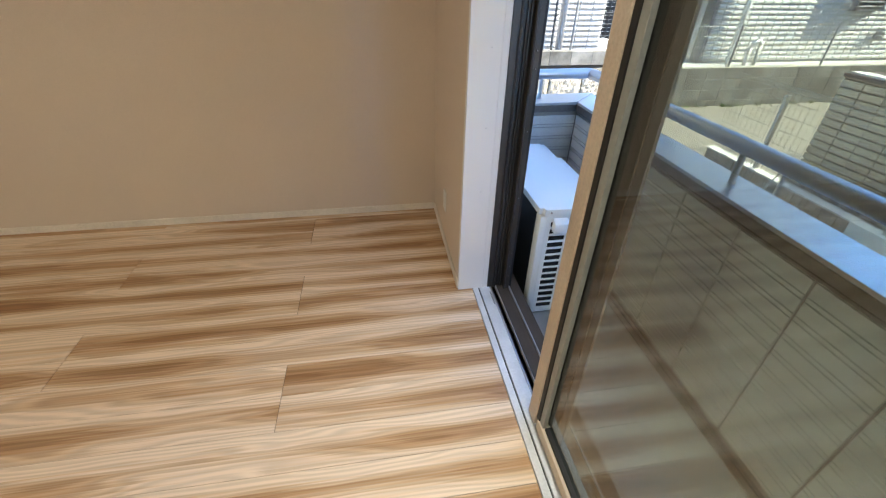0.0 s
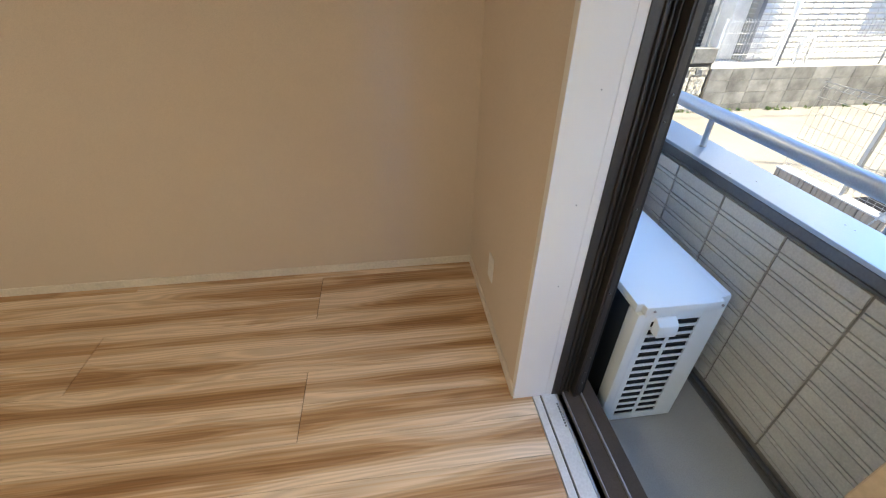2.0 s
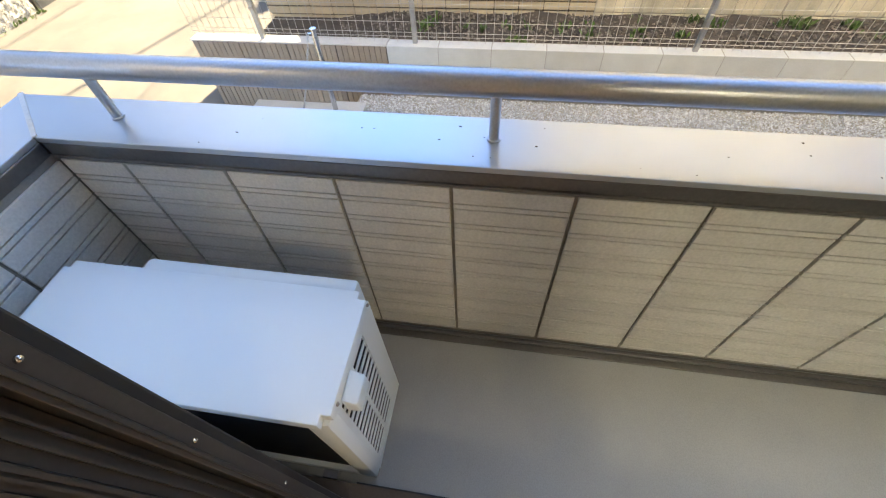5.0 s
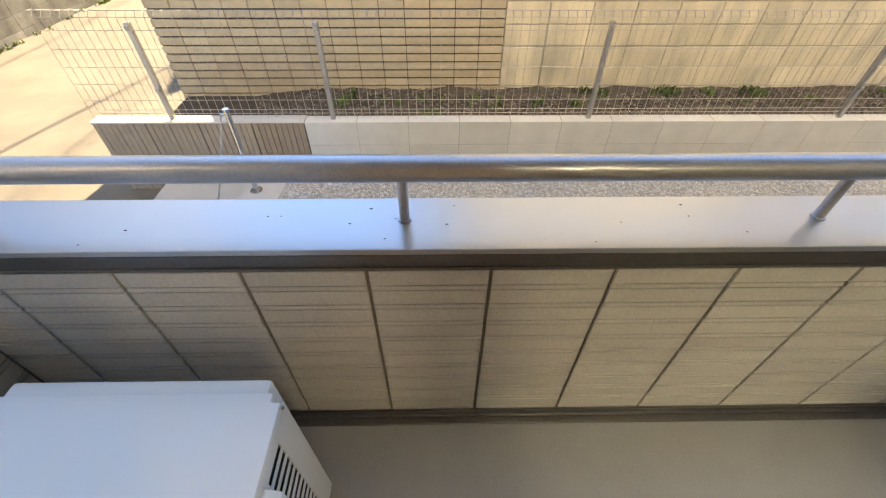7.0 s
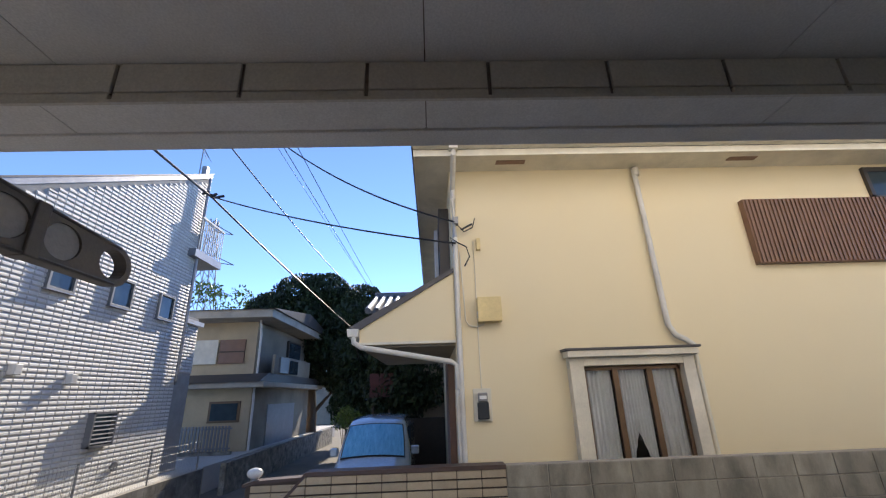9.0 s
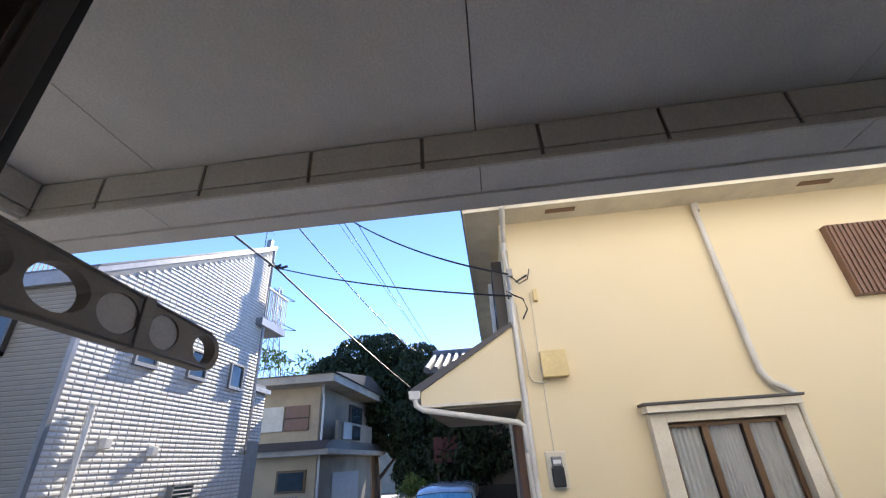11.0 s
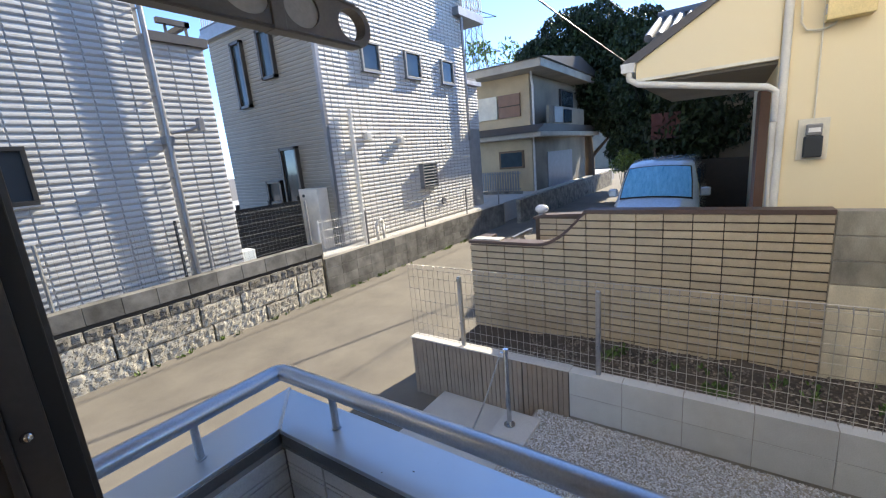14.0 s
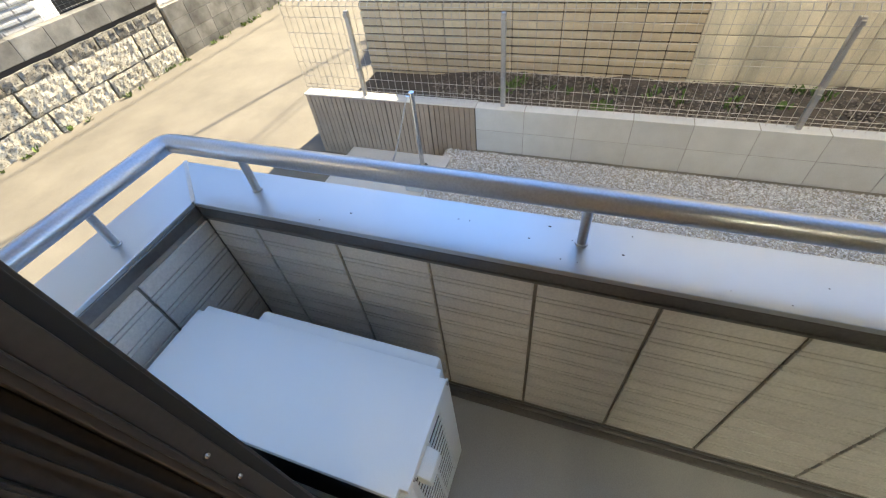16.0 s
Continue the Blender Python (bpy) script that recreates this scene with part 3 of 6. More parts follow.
rnd = random.Random(61)
verts0, faces0 = [], []
for _ in range(18):
    cx, cy, cr = rnd.uniform(1.30, 1.45), rnd.uniform(0.3, 2.5), rnd.uniform(0.0014, 0.0034)
    n0 = len(verts0)
    for k in range(5):
        a = 1.257 * k
        verts0.append((cx + cr * rnd.uniform(0.5, 1.3) * math.cos(a), cy + cr * rnd.uniform(0.6, 1.8) * math.sin(a), 0.6672))
    verts0.append((cx, cy, 0.6672 + cr * 0.6))
    faces0 += [(n0 + k, n0 + (k + 1) % 5, n0 + 5) for k in range(5)]
me = bpy.data.meshes.new("debris")
me.from_pydata(verts0, [], faces0)
me.materials.append(M_SOIL)
tagged(new("debris", me), "dark crumbs of dirt lying on the metal coping", "dirt", "", "stuff")

rail = tagged(new("handrail"), "round brushed aluminium handrail on short posts", "handrail")
bm = bmesh.new()
RZ, RX, RY = 0.814, 1.388, 2.700
pts = [(RX, -3.2, RZ)] + [(RX, y, RZ) for y in (-1.5, 0.0, 1.5, 2.66)] + [(RX - 0.004, RY - 0.016, RZ), (RX - 0.016, RY - 0.004, RZ)] + [(x, RY, RZ) for x in (1.35, 1.2, 0.9, 0.675)]
chain_tube(bm, pts, 0.0305, seg=20)
part("tube", bm, M_RAIL, rail, smooth=True)
for x, y in [(RX, 1.392 - 1.018 * k) for k in range(5)] + [(RX, 2.418), (1.066, RY)]:
    bm = bmesh.new()
    tube(bm, (x, y, 0.668), (x, y, RZ - 0.02), 0.0125, seg=14)
    tube(bm, (x, y, 0.668), (x, y, 0.672), 0.017, seg=16)
    part("post", bm, M_RAIL, rail, smooth=True)

# ceiling above the balcony
bm = bmesh.new()
ys = [-3.2, -2.31, -1.40, -0.485, 0.4285, 1.342, 2.245, 2.60]
for y0, y1 in zip(ys, ys[1:]):
    box(bm, 0.668, 1.2995, y0 + 0.0015, y1 - 0.0015, 2.345, 2.39)
tagged(part("ceiling_balcony", bm, M_SOFFIT, None), "pale soffit boards over the balcony, with fine joints", "", "", "structure")
beam = tagged(new("beam"), "beam along the balcony roof with cream siding and pale underside", "", "", "structure")
part("core", boxes((PX + 0.002, 1.44, -3.2, 2.72, 2.228, 2.70), (0.706, PX + 0.002, PE + 0.002, 2.72, 2.228, 2.70), (0.706, 1.44, -3.2, 2.6, 2.392, 2.70)), M_GROOVE, beam)
for y0, y1 in zip(ys[:-1], ys[1:-1] + [2.72]):
    part("underside_board", boxes((1.290, 1.398, y0 + 0.0015, y1 - 0.0015, 2.219, 2.229)), M_SOFFIT, beam)
part("underside_board", boxes((0.706, 1.277, PE - 0.004, 2.72, 2.219, 2.229)), M_SOFFIT, beam)
part("drip_edge", boxes((1.400, 1.470, -3.2, 2.79, 2.212, 2.72)), M_SOFFIT, beam, bevel=0.002)
part("outer_face", boxes((0.706, 1.400, 2.722, 2.79, 2.212, 2.72)), M_SOFFIT, beam, bevel=0.002)
part("bottom_trim", boxes((1.281, 1.290, -3.2, 2.60, 2.219, 2.229)), M_SIDING, beam, bevel=0.001)


# unseen upper house, added to bounce sunlight and keep sun off the room
structure("wall_upper_storey", boxes((1.30, 1.44, -9.0, 2.72, 2.72, 8.4), (-3.4, 1.30, 2.58, 2.72, 2.72, 8.4)), M_BOUNCE_FACADE, "unseen pale storeys above, added to bounce sunlight")
structure("wall_ground_storey", boxes((0.45, 0.66, -9.0, -3.2, -1.0, 5.6), (0.705, 1.44, -9.0, -3.2, -1.0, 2.72)), M_BOUNCE_FACADE, "unseen house wall further along, added in the same pale siding")
structure("house_roof", boxes((-3.6, 1.7, -9.2, 2.9, 8.4, 8.55)), M_ROOFD, "unseen flat dark roof, added over the apartment house")


# folding laundry-pole bracket on the outer wall
def laundry_bracket():
    th = thing("laundry_pole_bracket", "dark bronze folding laundry pole bracket with oval holes", "bracket")
    y0, y1 = 1.888, 1.910
    # outline of the arm: a long tapering bar with a round tip and five oval openings
    x0, x1, zc, ht = 0.657, 1.207, 1.800, 0.034
    mid = lambda x: zc - 0.020 * (x - x0) / (x1 - x0)
    half = lambda x: 0.052 + (ht - 0.052) * (x - x0) / (x1 - x0)
    outer = []
    for k in range(13):
        a = math.pi / 2 - math.pi * k / 12
        outer.append((x1 - ht + ht * math.cos(a), mid(x1) + ht * math.sin(a)))
    outer += [(x0, zc - half(x0)), (x0, zc + half(x0))]
    bm = bmesh.new()
    verts = [bm.verts.new((x, 0, z)) for x, z in outer]
    edges = [bm.edges.new((verts[i], verts[(i + 1) % len(verts)])) for i in range(len(verts))]
    for cx, rx, rz in ((0.768, 0.050, 0.033), (0.876, 0.043, 0.031), (0.968, 0.037, 0.029), (1.060, 0.033, 0.0275), (1.163, 0.031, 0.0255)):
        zz = mid(cx)
        ov = [bm.verts.new((cx + rx * math.cos(2 * math.pi * k / 24), 0, zz + rz * math.sin(2 * math.pi * k / 24))) for k in range(24)]
        edges += [bm.edges.new((ov[i], ov[(i + 1) % 24])) for i in range(24)]
    bmesh.ops.triangle_fill(bm, use_beauty=True, use_dissolve=False, edges=edges)
    geom = bmesh.ops.extrude_face_region(bm, geom=list(bm.faces))
    bmesh.ops.translate(bm, verts=[v for v in geom["geom"] if isinstance(v, bmesh.types.BMVert)], vec=(0, y1 - y0, 0))
    bmesh.ops.translate(bm, verts=bm.verts, vec=(0, y0, 0))
    part("arm", bm, M_BRACKET, th)
    part("clip_band", boxes((1.003, 1.026, y0 - 0.004, y1 + 0.004, mid(1.014) - half(1.014) - 0.001, mid(1.014) + half(1.014) + 0.001)), M_BRACKET, th, bevel=0.002)
    for cx in (0.968, 1.060):
        bm = bmesh.new()
        tube(bm, (cx, y0 + 0.004, mid(cx)), (cx, y1 - 0.004, mid(cx)), 0.037, seg=24)
        for v in bm.verts:
            v.co.z = mid(cx) + (v.co.z - mid(cx)) * 0.78
        part("slot_pad", bm, M_CONC, th, "grey ribbed pole rest")
    for sgn in (-1, 1):
        bm = bmesh.new()
        chain_tube(bm, [(x, y0, mid(x) + sgn * (half(x) - 0.003)) for x in (x0, 0.8, 1.0, x1 - ht)], 0.0028, seg=6)
        part("rim", bm, M_BRACKET, th)
    part("wall_plate", boxes((0.656, 0.68, 1.865, 1.935, 1.62, 1.86)), M_BRACKET, th, bevel=0.003)
    return th


laundry_bracket()


# air-conditioner outdoor unit
def outdoor_unit():
    th = thing("air_conditioner_unit", "white air-conditioner outdoor unit with louvred end on the balcony floor", "air conditioner")
    x0, x1, y0, y1, z0, z1 = 0.742, 1.052, 1.668, 2.505, -0.190, 0.442
    part("body", boxes((x0 + 0.035, x1, y0 + 0.034, y1, z0 + 0.02, z1 - 0.03)), M_ACWHITE, th, bevel=0.006)
    bm = boxes((x0 - 0.004, x1 + 0.006, y0 - 0.006, y1 + 0.004, z1 - 0.034, z1))
    bmesh.ops.bevel(bm, geom=[e for e in bm.edges if abs((e.verts[0].co - e.verts[1].co).z) > 0.02], offset=0.022, segments=4, affect="EDGES")
    part("lid", bm, M_ACWHITE, th, bevel=0.004, smooth=True)
    # end panel with two columns of louvre openings
    bm = bmesh.new()
    cols = [(0.800, 0.880), (0.892, 0.975)]
    zs = [z0 + 0.035 + 0.0385 * k for k in range(15)]
    zrows = [(z, z + 0.026) for z in zs if z + 0.024 < 0.400]
    xs = [x0 + 0.03, cols[0][0], cols[0][1], cols[1][0], cols[1][1], x1]
    for a, b in ((xs[0], xs[1]), (xs[2], xs[3]), (xs[4], xs[5])):
        box(bm, a, b, y0, y0 + 0.004, z0, z1 - 0.034)
    for a, b in cols:
        prev = z0
        for c, d in zrows + [(z1 - 0.034, 0)]:
            box(bm, a, b, y0 + 0.0005, y0 + 0.0035, prev, c)
            prev = d
    part("louvre_panel", bm, M_ACWHITE, th, "white end panel with slots")
    bm = bmesh.new()
    for k in range(40):
        zz = z0 + 0.03 + k * 0.0132
        box(bm, cols[0][0] - 0.005, cols[1][1] + 0.005, y0 + 0.009, y0 + 0.016, zz, zz + 0.004)
    box(bm, cols[0][0] - 0.01, cols[1][1] + 0.01, y0 + 0.016, y0 + 0.02, z0 + 0.02, z1 - 0.04)
    tagged(part("cooling_fin", bm, M_DARK, th, "dark cooling fins behind the slots"), "dark cooling fins behind the slots", "", "", "stuff")
    bm = boxes((x0 + 0.02, x0 + 0.034, y0 + 0.06, y1 - 0.06, z0 + 0.03, z1 - 0.05))
    part("rear_coil", bm, M_DARK, th, "dark finned coil on the side towards the house")
    part("corner_post", boxes((x0, x0 + 0.058, y0 - 0.001, y0 + 0.07, z0, z1 - 0.034)), M_ACWHITE, th, bevel=0.022, smooth=True)
    bm = bmesh.new()
    prism(bm, [(y0 - 0.036, 0.328), (y0 - 0.034, 0.376), (y0 - 0.008, 0.394), (y0, 0.394), (y0, 0.328)], "x", 0.806, 0.878)
    part("handle", bm, M_ACWHITE, th, "white moulded grip cover", bevel=0.005, smooth=True)
    # fan grille on the side towards the parapet
    part("fan_guard", boxes((x1, x1 + 0.048, 1.700, 2.300, z0 + 0.03, z1 - 0.012)), M_ACWHITE, th, bevel=0.012, smooth=True)
    for y in (1.80, 2.36):
        part("foot", boxes((0.72, 1.08, y, y + 0.05, FLOOR_B, z0 + 0.002)), M_GREYMETAL, th, bevel=0.003)
    for x in (0.79, 1.03):
        bm = bmesh.new()
        bmesh.ops.create_uvsphere(bm, u_segments=8, v_segments=5, radius=0.005)
        bmesh.ops.translate(bm, verts=bm.verts, vec=(x, y0 - 0.007, z1 - 0.016))
        part("screw", bm, M_STEEL, th)
    part("base_tray", boxes((x0 + 0.004, x1 - 0.002, y0 + 0.004, y1, z0 - 0.001, z0 + 0.022)), M_ACWHITE, th, bevel=0.003)
    return th


outdoor_unit()

# ---- ground ----
ROADZ, GRAVZ = -0.82, -0.62
structure("ground", boxes((-400, 400, -400, 400, -1.6, ROADZ - 0.03)), M_ROAD, "plain ground reaching to the horizon")
bm = bmesh.new()
bmesh.ops.create_grid(bm, x_segments=90, y_segments=30, size=0.5)
for v in bm.verts:
    v.co = Vector((-14 + (v.co.x + 0.5) * 74, 2.0 + (v.co.y + 0.5) * 6.2, 0))
    v.co.z = ROADZ + 0.02 * noise.noise(v.co * 0.35) + 0.006 * noise.noise(v.co * 1.7) - 0.012 * abs(v.co.y - 5)
tagged(part("road", bm, M_ROAD, None), "narrow worn asphalt lane with pale dusty patches", "road", "", "structure")
structure("gravel_bed", boxes((1.44, 3.585, -9, 2.62, -1.0, GRAVZ - 0.025)), M_JOINT, "packed base under the gravel")
structure("entrance_slab", boxes((1.44, 3.585, 2.62, 3.60, -1.0, -0.74)), M_CONC, "smooth pale concrete strip at the lane")
structure("soil_bed", boxes((3.70, 4.96, -9, 3.96, -1.0, -0.62)), M_SOIL, "dark bare soil base")
bm = bmesh.new()
bmesh.ops.create_grid(bm, x_segments=26, y_segments=170, size=0.5)
for v in bm.verts:
    x, y = 3.70 + (v.co.x + 0.5) * 1.25, -8.6 + (v.co.y + 0.5) * 12.5
    z = -0.60 + 0.06 * (x - 3.7) / 1.25 + 0.03 * noise.noise(Vector((x * 2.2, y * 2.2, 0))) + 0.02 * noise.noise(Vector((x * 9, y * 9, 3))) - max(0, y - 2.6) * 0.14
    v.co = Vector((x, y, z))
tagged(part("soil", bm, M_SOIL, None), "dark uneven soil between fence and wall", "soil", "", "structure")


def scatter_stones(name, label, count, area, size, material, seed, height):
    rnd = random.Random(seed)
    verts, faces = [], []
    for _ in range(count):
        x, y = rnd.uniform(area[0], area[1]), rnd.uniform(area[2], area[3])
        s = size * rnd.uniform(0.55, 1.35)
        z = height(x, y) + s * 0.15
        a = rnd.uniform(0, 6.28)
        base = len(verts)
        for dx, dy, dz in ((1, 0, 0), (0, 1, 0), (-1, 0, 0), (0, -1, 0), (0, 0, 0.8), (0, 0, -0.7)):
            k = s * rnd.uniform(0.6, 1.0)
            px, py = dx * math.cos(a) - dy * math.sin(a), dx * math.sin(a) + dy * math.cos(a)
            verts.append((x + px * k + rnd.uniform(-0.2, 0.2) * s, y + py * k, z + dz * k + rnd.uniform(-0.2, 0.2) * s))
        for f in ((0, 1, 4), (1, 2, 4), (2, 3, 4), (3, 0, 4), (1, 0, 5), (2, 1, 5), (3, 2, 5), (0, 3, 5)):
            faces.append(tuple(base + i for i in f))
    me = bpy.data.meshes.new(name)
    me.from_pydata(verts, [], faces)
    me.materials.append(material)
    return tagged(new(name, me), label, name.replace("_", " "), "", "stuff")


scatter_stones("gravel", "grey crushed-stone gravel between balcony and fence", 145000, (1.50, 3.58, -3.6, 2.60), 0.0080, M_PEBBLE, 3, lambda x, y: GRAVZ - 0.016)
scatter_stones("soil_pebbles", "pale pebbles strewn on the dark soil", 9000, (3.75, 4.93, -5, 3.6), 0.017, M_PEBBLE2, 4, lambda x, y: -0.60 + 0.06 * (x - 3.7) / 1.25 - max(0, y - 2.6) * 0.14)


def weeds(name, label, spots, seed, material):
    rnd = random.Random(seed)
    verts, faces = [], []
    for x, y, z, r, count in spots:
        for _ in range(count):
            a, rr = rnd.uniform(0, 6.28), r * math.sqrt(rnd.random())
            px, py = x + rr * math.cos(a), y + rr * math.sin(a)
            h = rnd.uniform(0.02, 0.065)
            b = rnd.uniform(0, 6.28)
            w = rnd.uniform(0.008, 0.02)
            lean = rnd.uniform(0.01, 0.06)
            n = len(verts)
            ca, sa = math.cos(b), math.sin(b)
            verts += [(px - sa * w * 0.3, py + ca * w * 0.3, z - 0.02), (px + sa * w * 0.3, py - ca * w * 0.3, z - 0.02), (px + ca * lean * 0.6 + sa * w, py + sa * lean * 0.6 - ca * w, z + h * 0.7), (px + ca * lean, py + sa * lean, z + h), (px + ca * lean * 0.6 - sa * w, py + sa * lean * 0.6 + ca * w, z + h * 0.7)]
            faces.append((n, n + 1, n + 2, n + 3, n + 4))
    me = bpy.data.meshes.new(name)
    me.from_pydata(verts, [], faces)
    me.materials.append(material)
    return tagged(new(name, me), label, "weeds", "", "stuff")


rnd = random.Random(8)
spots = [(4.35, 1.35, -0.57, 0.10, 60), (4.80, -0.4, -0.55, 0.10, 40), (4.85, -1.1, -0.55, 0.12, 60), (4.82, -2.0, -0.55, 0.14, 60), (4.7, 2.2, -0.56, 0.06, 16)]
spots += [(rnd.uniform(4.5, 4.9), rnd.uniform(-4, 2.5), -0.555, rnd.uniform(0.03, 0.08), rnd.randint(4, 14)) for _ in range(40)]
weeds("weeds", "low green weeds growing in the soil along the wall", spots, 5, M_WEED)
spots = [(rnd.uniform(1.5, 11), 7.52 + rnd.uniform(-0.05, 0.03), ROADZ - 0.03, rnd.uniform(0.02, 0.06), rnd.randint(2, 8)) for _ in range(60)]
weeds("verge_weeds", "dry yellow-green weeds along the foot of the lane wall", spots, 6, M_LEAF_LIGHT)

# ---- low block wall with mesh fence ----
FX0, FX1, FTOP = 3.588, 3.700, -0.222
blockwall = tagged(new("wall_fence_base"), "low pale concrete block wall under the mesh fence", "", "", "structure")
part("mortar_core", boxes((FX0 + 0.004, FX1 - 0.004, -9, 2.336, -1.0, FTOP - 0.002)), M_GROOVE, blockwall)
ribwall = tagged(new("wall_ribbed"), "brown vertically ribbed block wall at the lane", "", "", "structure")
part("mortar_core", boxes((FX0 + 0.010, FX1 - 0.004, 2.338, 3.965, -1.0, FTOP - 0.008)), M_JOINT_DK, ribwall)
part("top_cap", boxes((FX0 + 0.002, FX1 + 0.002, 2.338, 3.975, FTOP - 0.008, FTOP + 0.003)), M_CONC, ribwall, "pale concrete cap")

fence = tagged(new("mesh_fence"), "bronze-grey welded wire mesh fence on square posts", "fence")
MX, MTOP = 3.628, 0.520
for y in (3.362, 2.120, 0.120, -1.880, -3.880, -5.880):
    bm = boxes((MX + 0.006, MX + 0.040, y - 0.017, y + 0.017, FTOP - 0.02, 0.466))
    part("post", bm, M_STEEL, fence, bevel=0.003)
    for z in (0.425, 0.0):
        part("clamp", boxes((MX - 0.008, MX + 0.008, y - 0.014, y + 0.014, z, z + 0.025)), M_STEEL, fence)
verts, faces = [], []


def wire(ax, bx, r):
    """A thin four-sided rod between two points, added to the mesh panel."""
    a, b = Vector(ax), Vector(bx)
    q = (b - a).to_track_quat("Z", "Y")
    n = len(verts)
    for p in (a, b):
        for k in range(4):
            verts.append(tuple(p + q @ Vector((r * math.cos(k * math.pi / 2), r * math.sin(k * math.pi / 2), 0))))
    for k in range(4):
        faces.append((n + k, n + (k + 1) % 4, n + 4 + (k + 1) % 4, n + 4 + k))


def mesh_object(name, material, parent, label=""):
    me = bpy.data.meshes.new(name)
    me.from_pydata(list(verts), [], list(faces))
    me.materials.append(material)
    ob = new(name, me)
    ob.parent = parent
    verts.clear()
    faces.clear()
    return tagged(ob, label)


y = 3.945
while y > -6.5:
    wire((MX, y, FTOP + 0.015), (MX, y, MTOP - 0.02), 0.0019)
    wire((MX, y, MTOP - 0.02), (MX + 0.035, y, MTOP + 0.012), 0.0030)
    wire((MX + 0.035, y, MTOP + 0.012), (MX - 0.004, y, MTOP + 0.022), 0.0030)
    y -= 0.0605
tagged(mesh_object("upright_wire", M_WIREMESH, fence), "", "", "", "stuff")
for z in [FTOP + 0.03, FTOP + 0.055, FTOP + 0.085, FTOP + 0.16, 0.06, 0.18, 0.30, 0.42, MTOP - 0.02]:
    wire((MX + 0.002, 3.95, z), (MX + 0.002, -6.5, z), 0.0021)
wire((MX + 0.035, 3.95, MTOP + 0.012), (MX + 0.035, -6.5, MTOP + 0.012), 0.0024)
wire((MX - 0.004, 3.95, MTOP + 0.022), (MX - 0.004, -6.5, MTOP + 0.022), 0.0024)
tagged(mesh_object("level_wire", M_WIREMESH, fence), "", "", "", "stuff")

# chain pole by the entrance
pole = thing("chain_pole", "short polished steel chain pole in a square concrete footing", "pole")
bm = bmesh.new()
tube(bm, (3.245, 2.715, -0.63), (3.245, 2.715, 0.045), 0.019, seg=18)
part("post", bm, M_CHROME, pole, smooth=True)
bm = bmesh.new()
tube(bm, (3.245, 2.715, -0.615), (3.245, 2.715, -0.604), 0.046, seg=20)
part("collar", bm, M_CHROME, pole)
bm = bmesh.new()
tube(bm, (3.245, 2.715, 0.040), (3.245, 2.715, 0.055), 0.022, seg=18)
tube(bm, (3.245, 2.715, 0.02), (3.245, 2.76, 0.02), 0.006, seg=8)
part("cap", bm, M_CHROME, pole)
part("footing", boxes((3.06, 3.43, 2.52, 2.82, -0.80, -0.612)), M_CONC, pole, "square pale concrete pad", bevel=0.004)
bm = bmesh.new()
a, b = Vector((3.245, 2.76, 0.02)), Vector((3.14, 3.03, -0.735))
N = 44
pp = []
for k in range(N + 1):
    u = k / N
    p = a.lerp(b, u)
    p.z -= 0.05 * math.sin(math.pi * u) * (1 - 0.3 * u)
    pp.append(p)
for k in range(N):
    mid, d = (pp[k] + pp[k + 1]) / 2, (pp[k + 1] - pp[k]).normalized()
    side = Vector((1, 0, 0)) if k % 2 else d.cross(Vector((1, 0, 0)))
    q = d * 0.0135
    s = side * 0.005
    chain_tube(bm, [mid - q - s, mid + q - s, mid + q + s, mid - q + s, mid - q - s], 0.0028, seg=5)
part("chain", bm, M_STEEL, pole, "thin steel chain hanging to the ground")

# ---- neighbour's tiled garden wall and block wall ----
NX = 4.95
tilewall = tagged(new("wall_tiled"), "tan tiled garden wall with a swept brown coping", "", "", "structure")
TOPH, LOWH, YC0, YC1, YEND = 0.848, 0.468, 2.58, 3.16, 4.0


def wall_top(y):
    if y <= YC0:
        return TOPH
    if y >= YC1:
        return LOWH
    u = (y - YC0) / (YC1 - YC0)
    return LOWH + (TOPH - LOWH) * (1 - math.sin(u * math.pi / 2)) ** 1.15


ylist = [0.65] + [YC0 + (YC1 - YC0) * k / 16 for k in range(17)] + [YEND]
outline = [(0.65, -1.0)] + [(y, wall_top(y)) for y in ylist] + [(YEND, -1.0)]
bm = bmesh.new()
prism(bm, outline, "x", NX + 0.012, NX + 0.15)
part("core", bm, M_JOINT_DK, tilewall)
capo = [(y, wall_top(y)) for y in [0.65] + [YC0 + (YC1 - YC0) * k / 16 for k in range(17)] + [YEND + 0.02]]
bm = bmesh.new()
prism(bm, capo + [(y, z + 0.036) for y, z in capo[::-1]], "x", NX - 0.018, NX + 0.17)
part("coping", bm, M_CAP, tilewall, "dark brown rounded coping")
part("return_wall", boxes((NX + 0.15, 5.35, 3.86, 3.99, -1.0, LOWH)), M_TILE, tilewall)
part("return_coping", boxes((NX + 0.171, 5.37, 3.845, 4.02, LOWH, LOWH + 0.036)), M_CAP, tilewall)
part("end_stone", boxes((NX + 0.02, NX + 0.16, 3.60, 3.99, LOWH + 0.037, LOWH + 0.052)), M_CONC, tilewall)
oldwall = tagged(new("wall_block"), "stained weathered concrete block wall", "", "", "structure")
part("core", boxes((NX + 0.0095, NX + 0.12, -9, 0.648, -1.0, 0.875)), M_JOINT, oldwall)

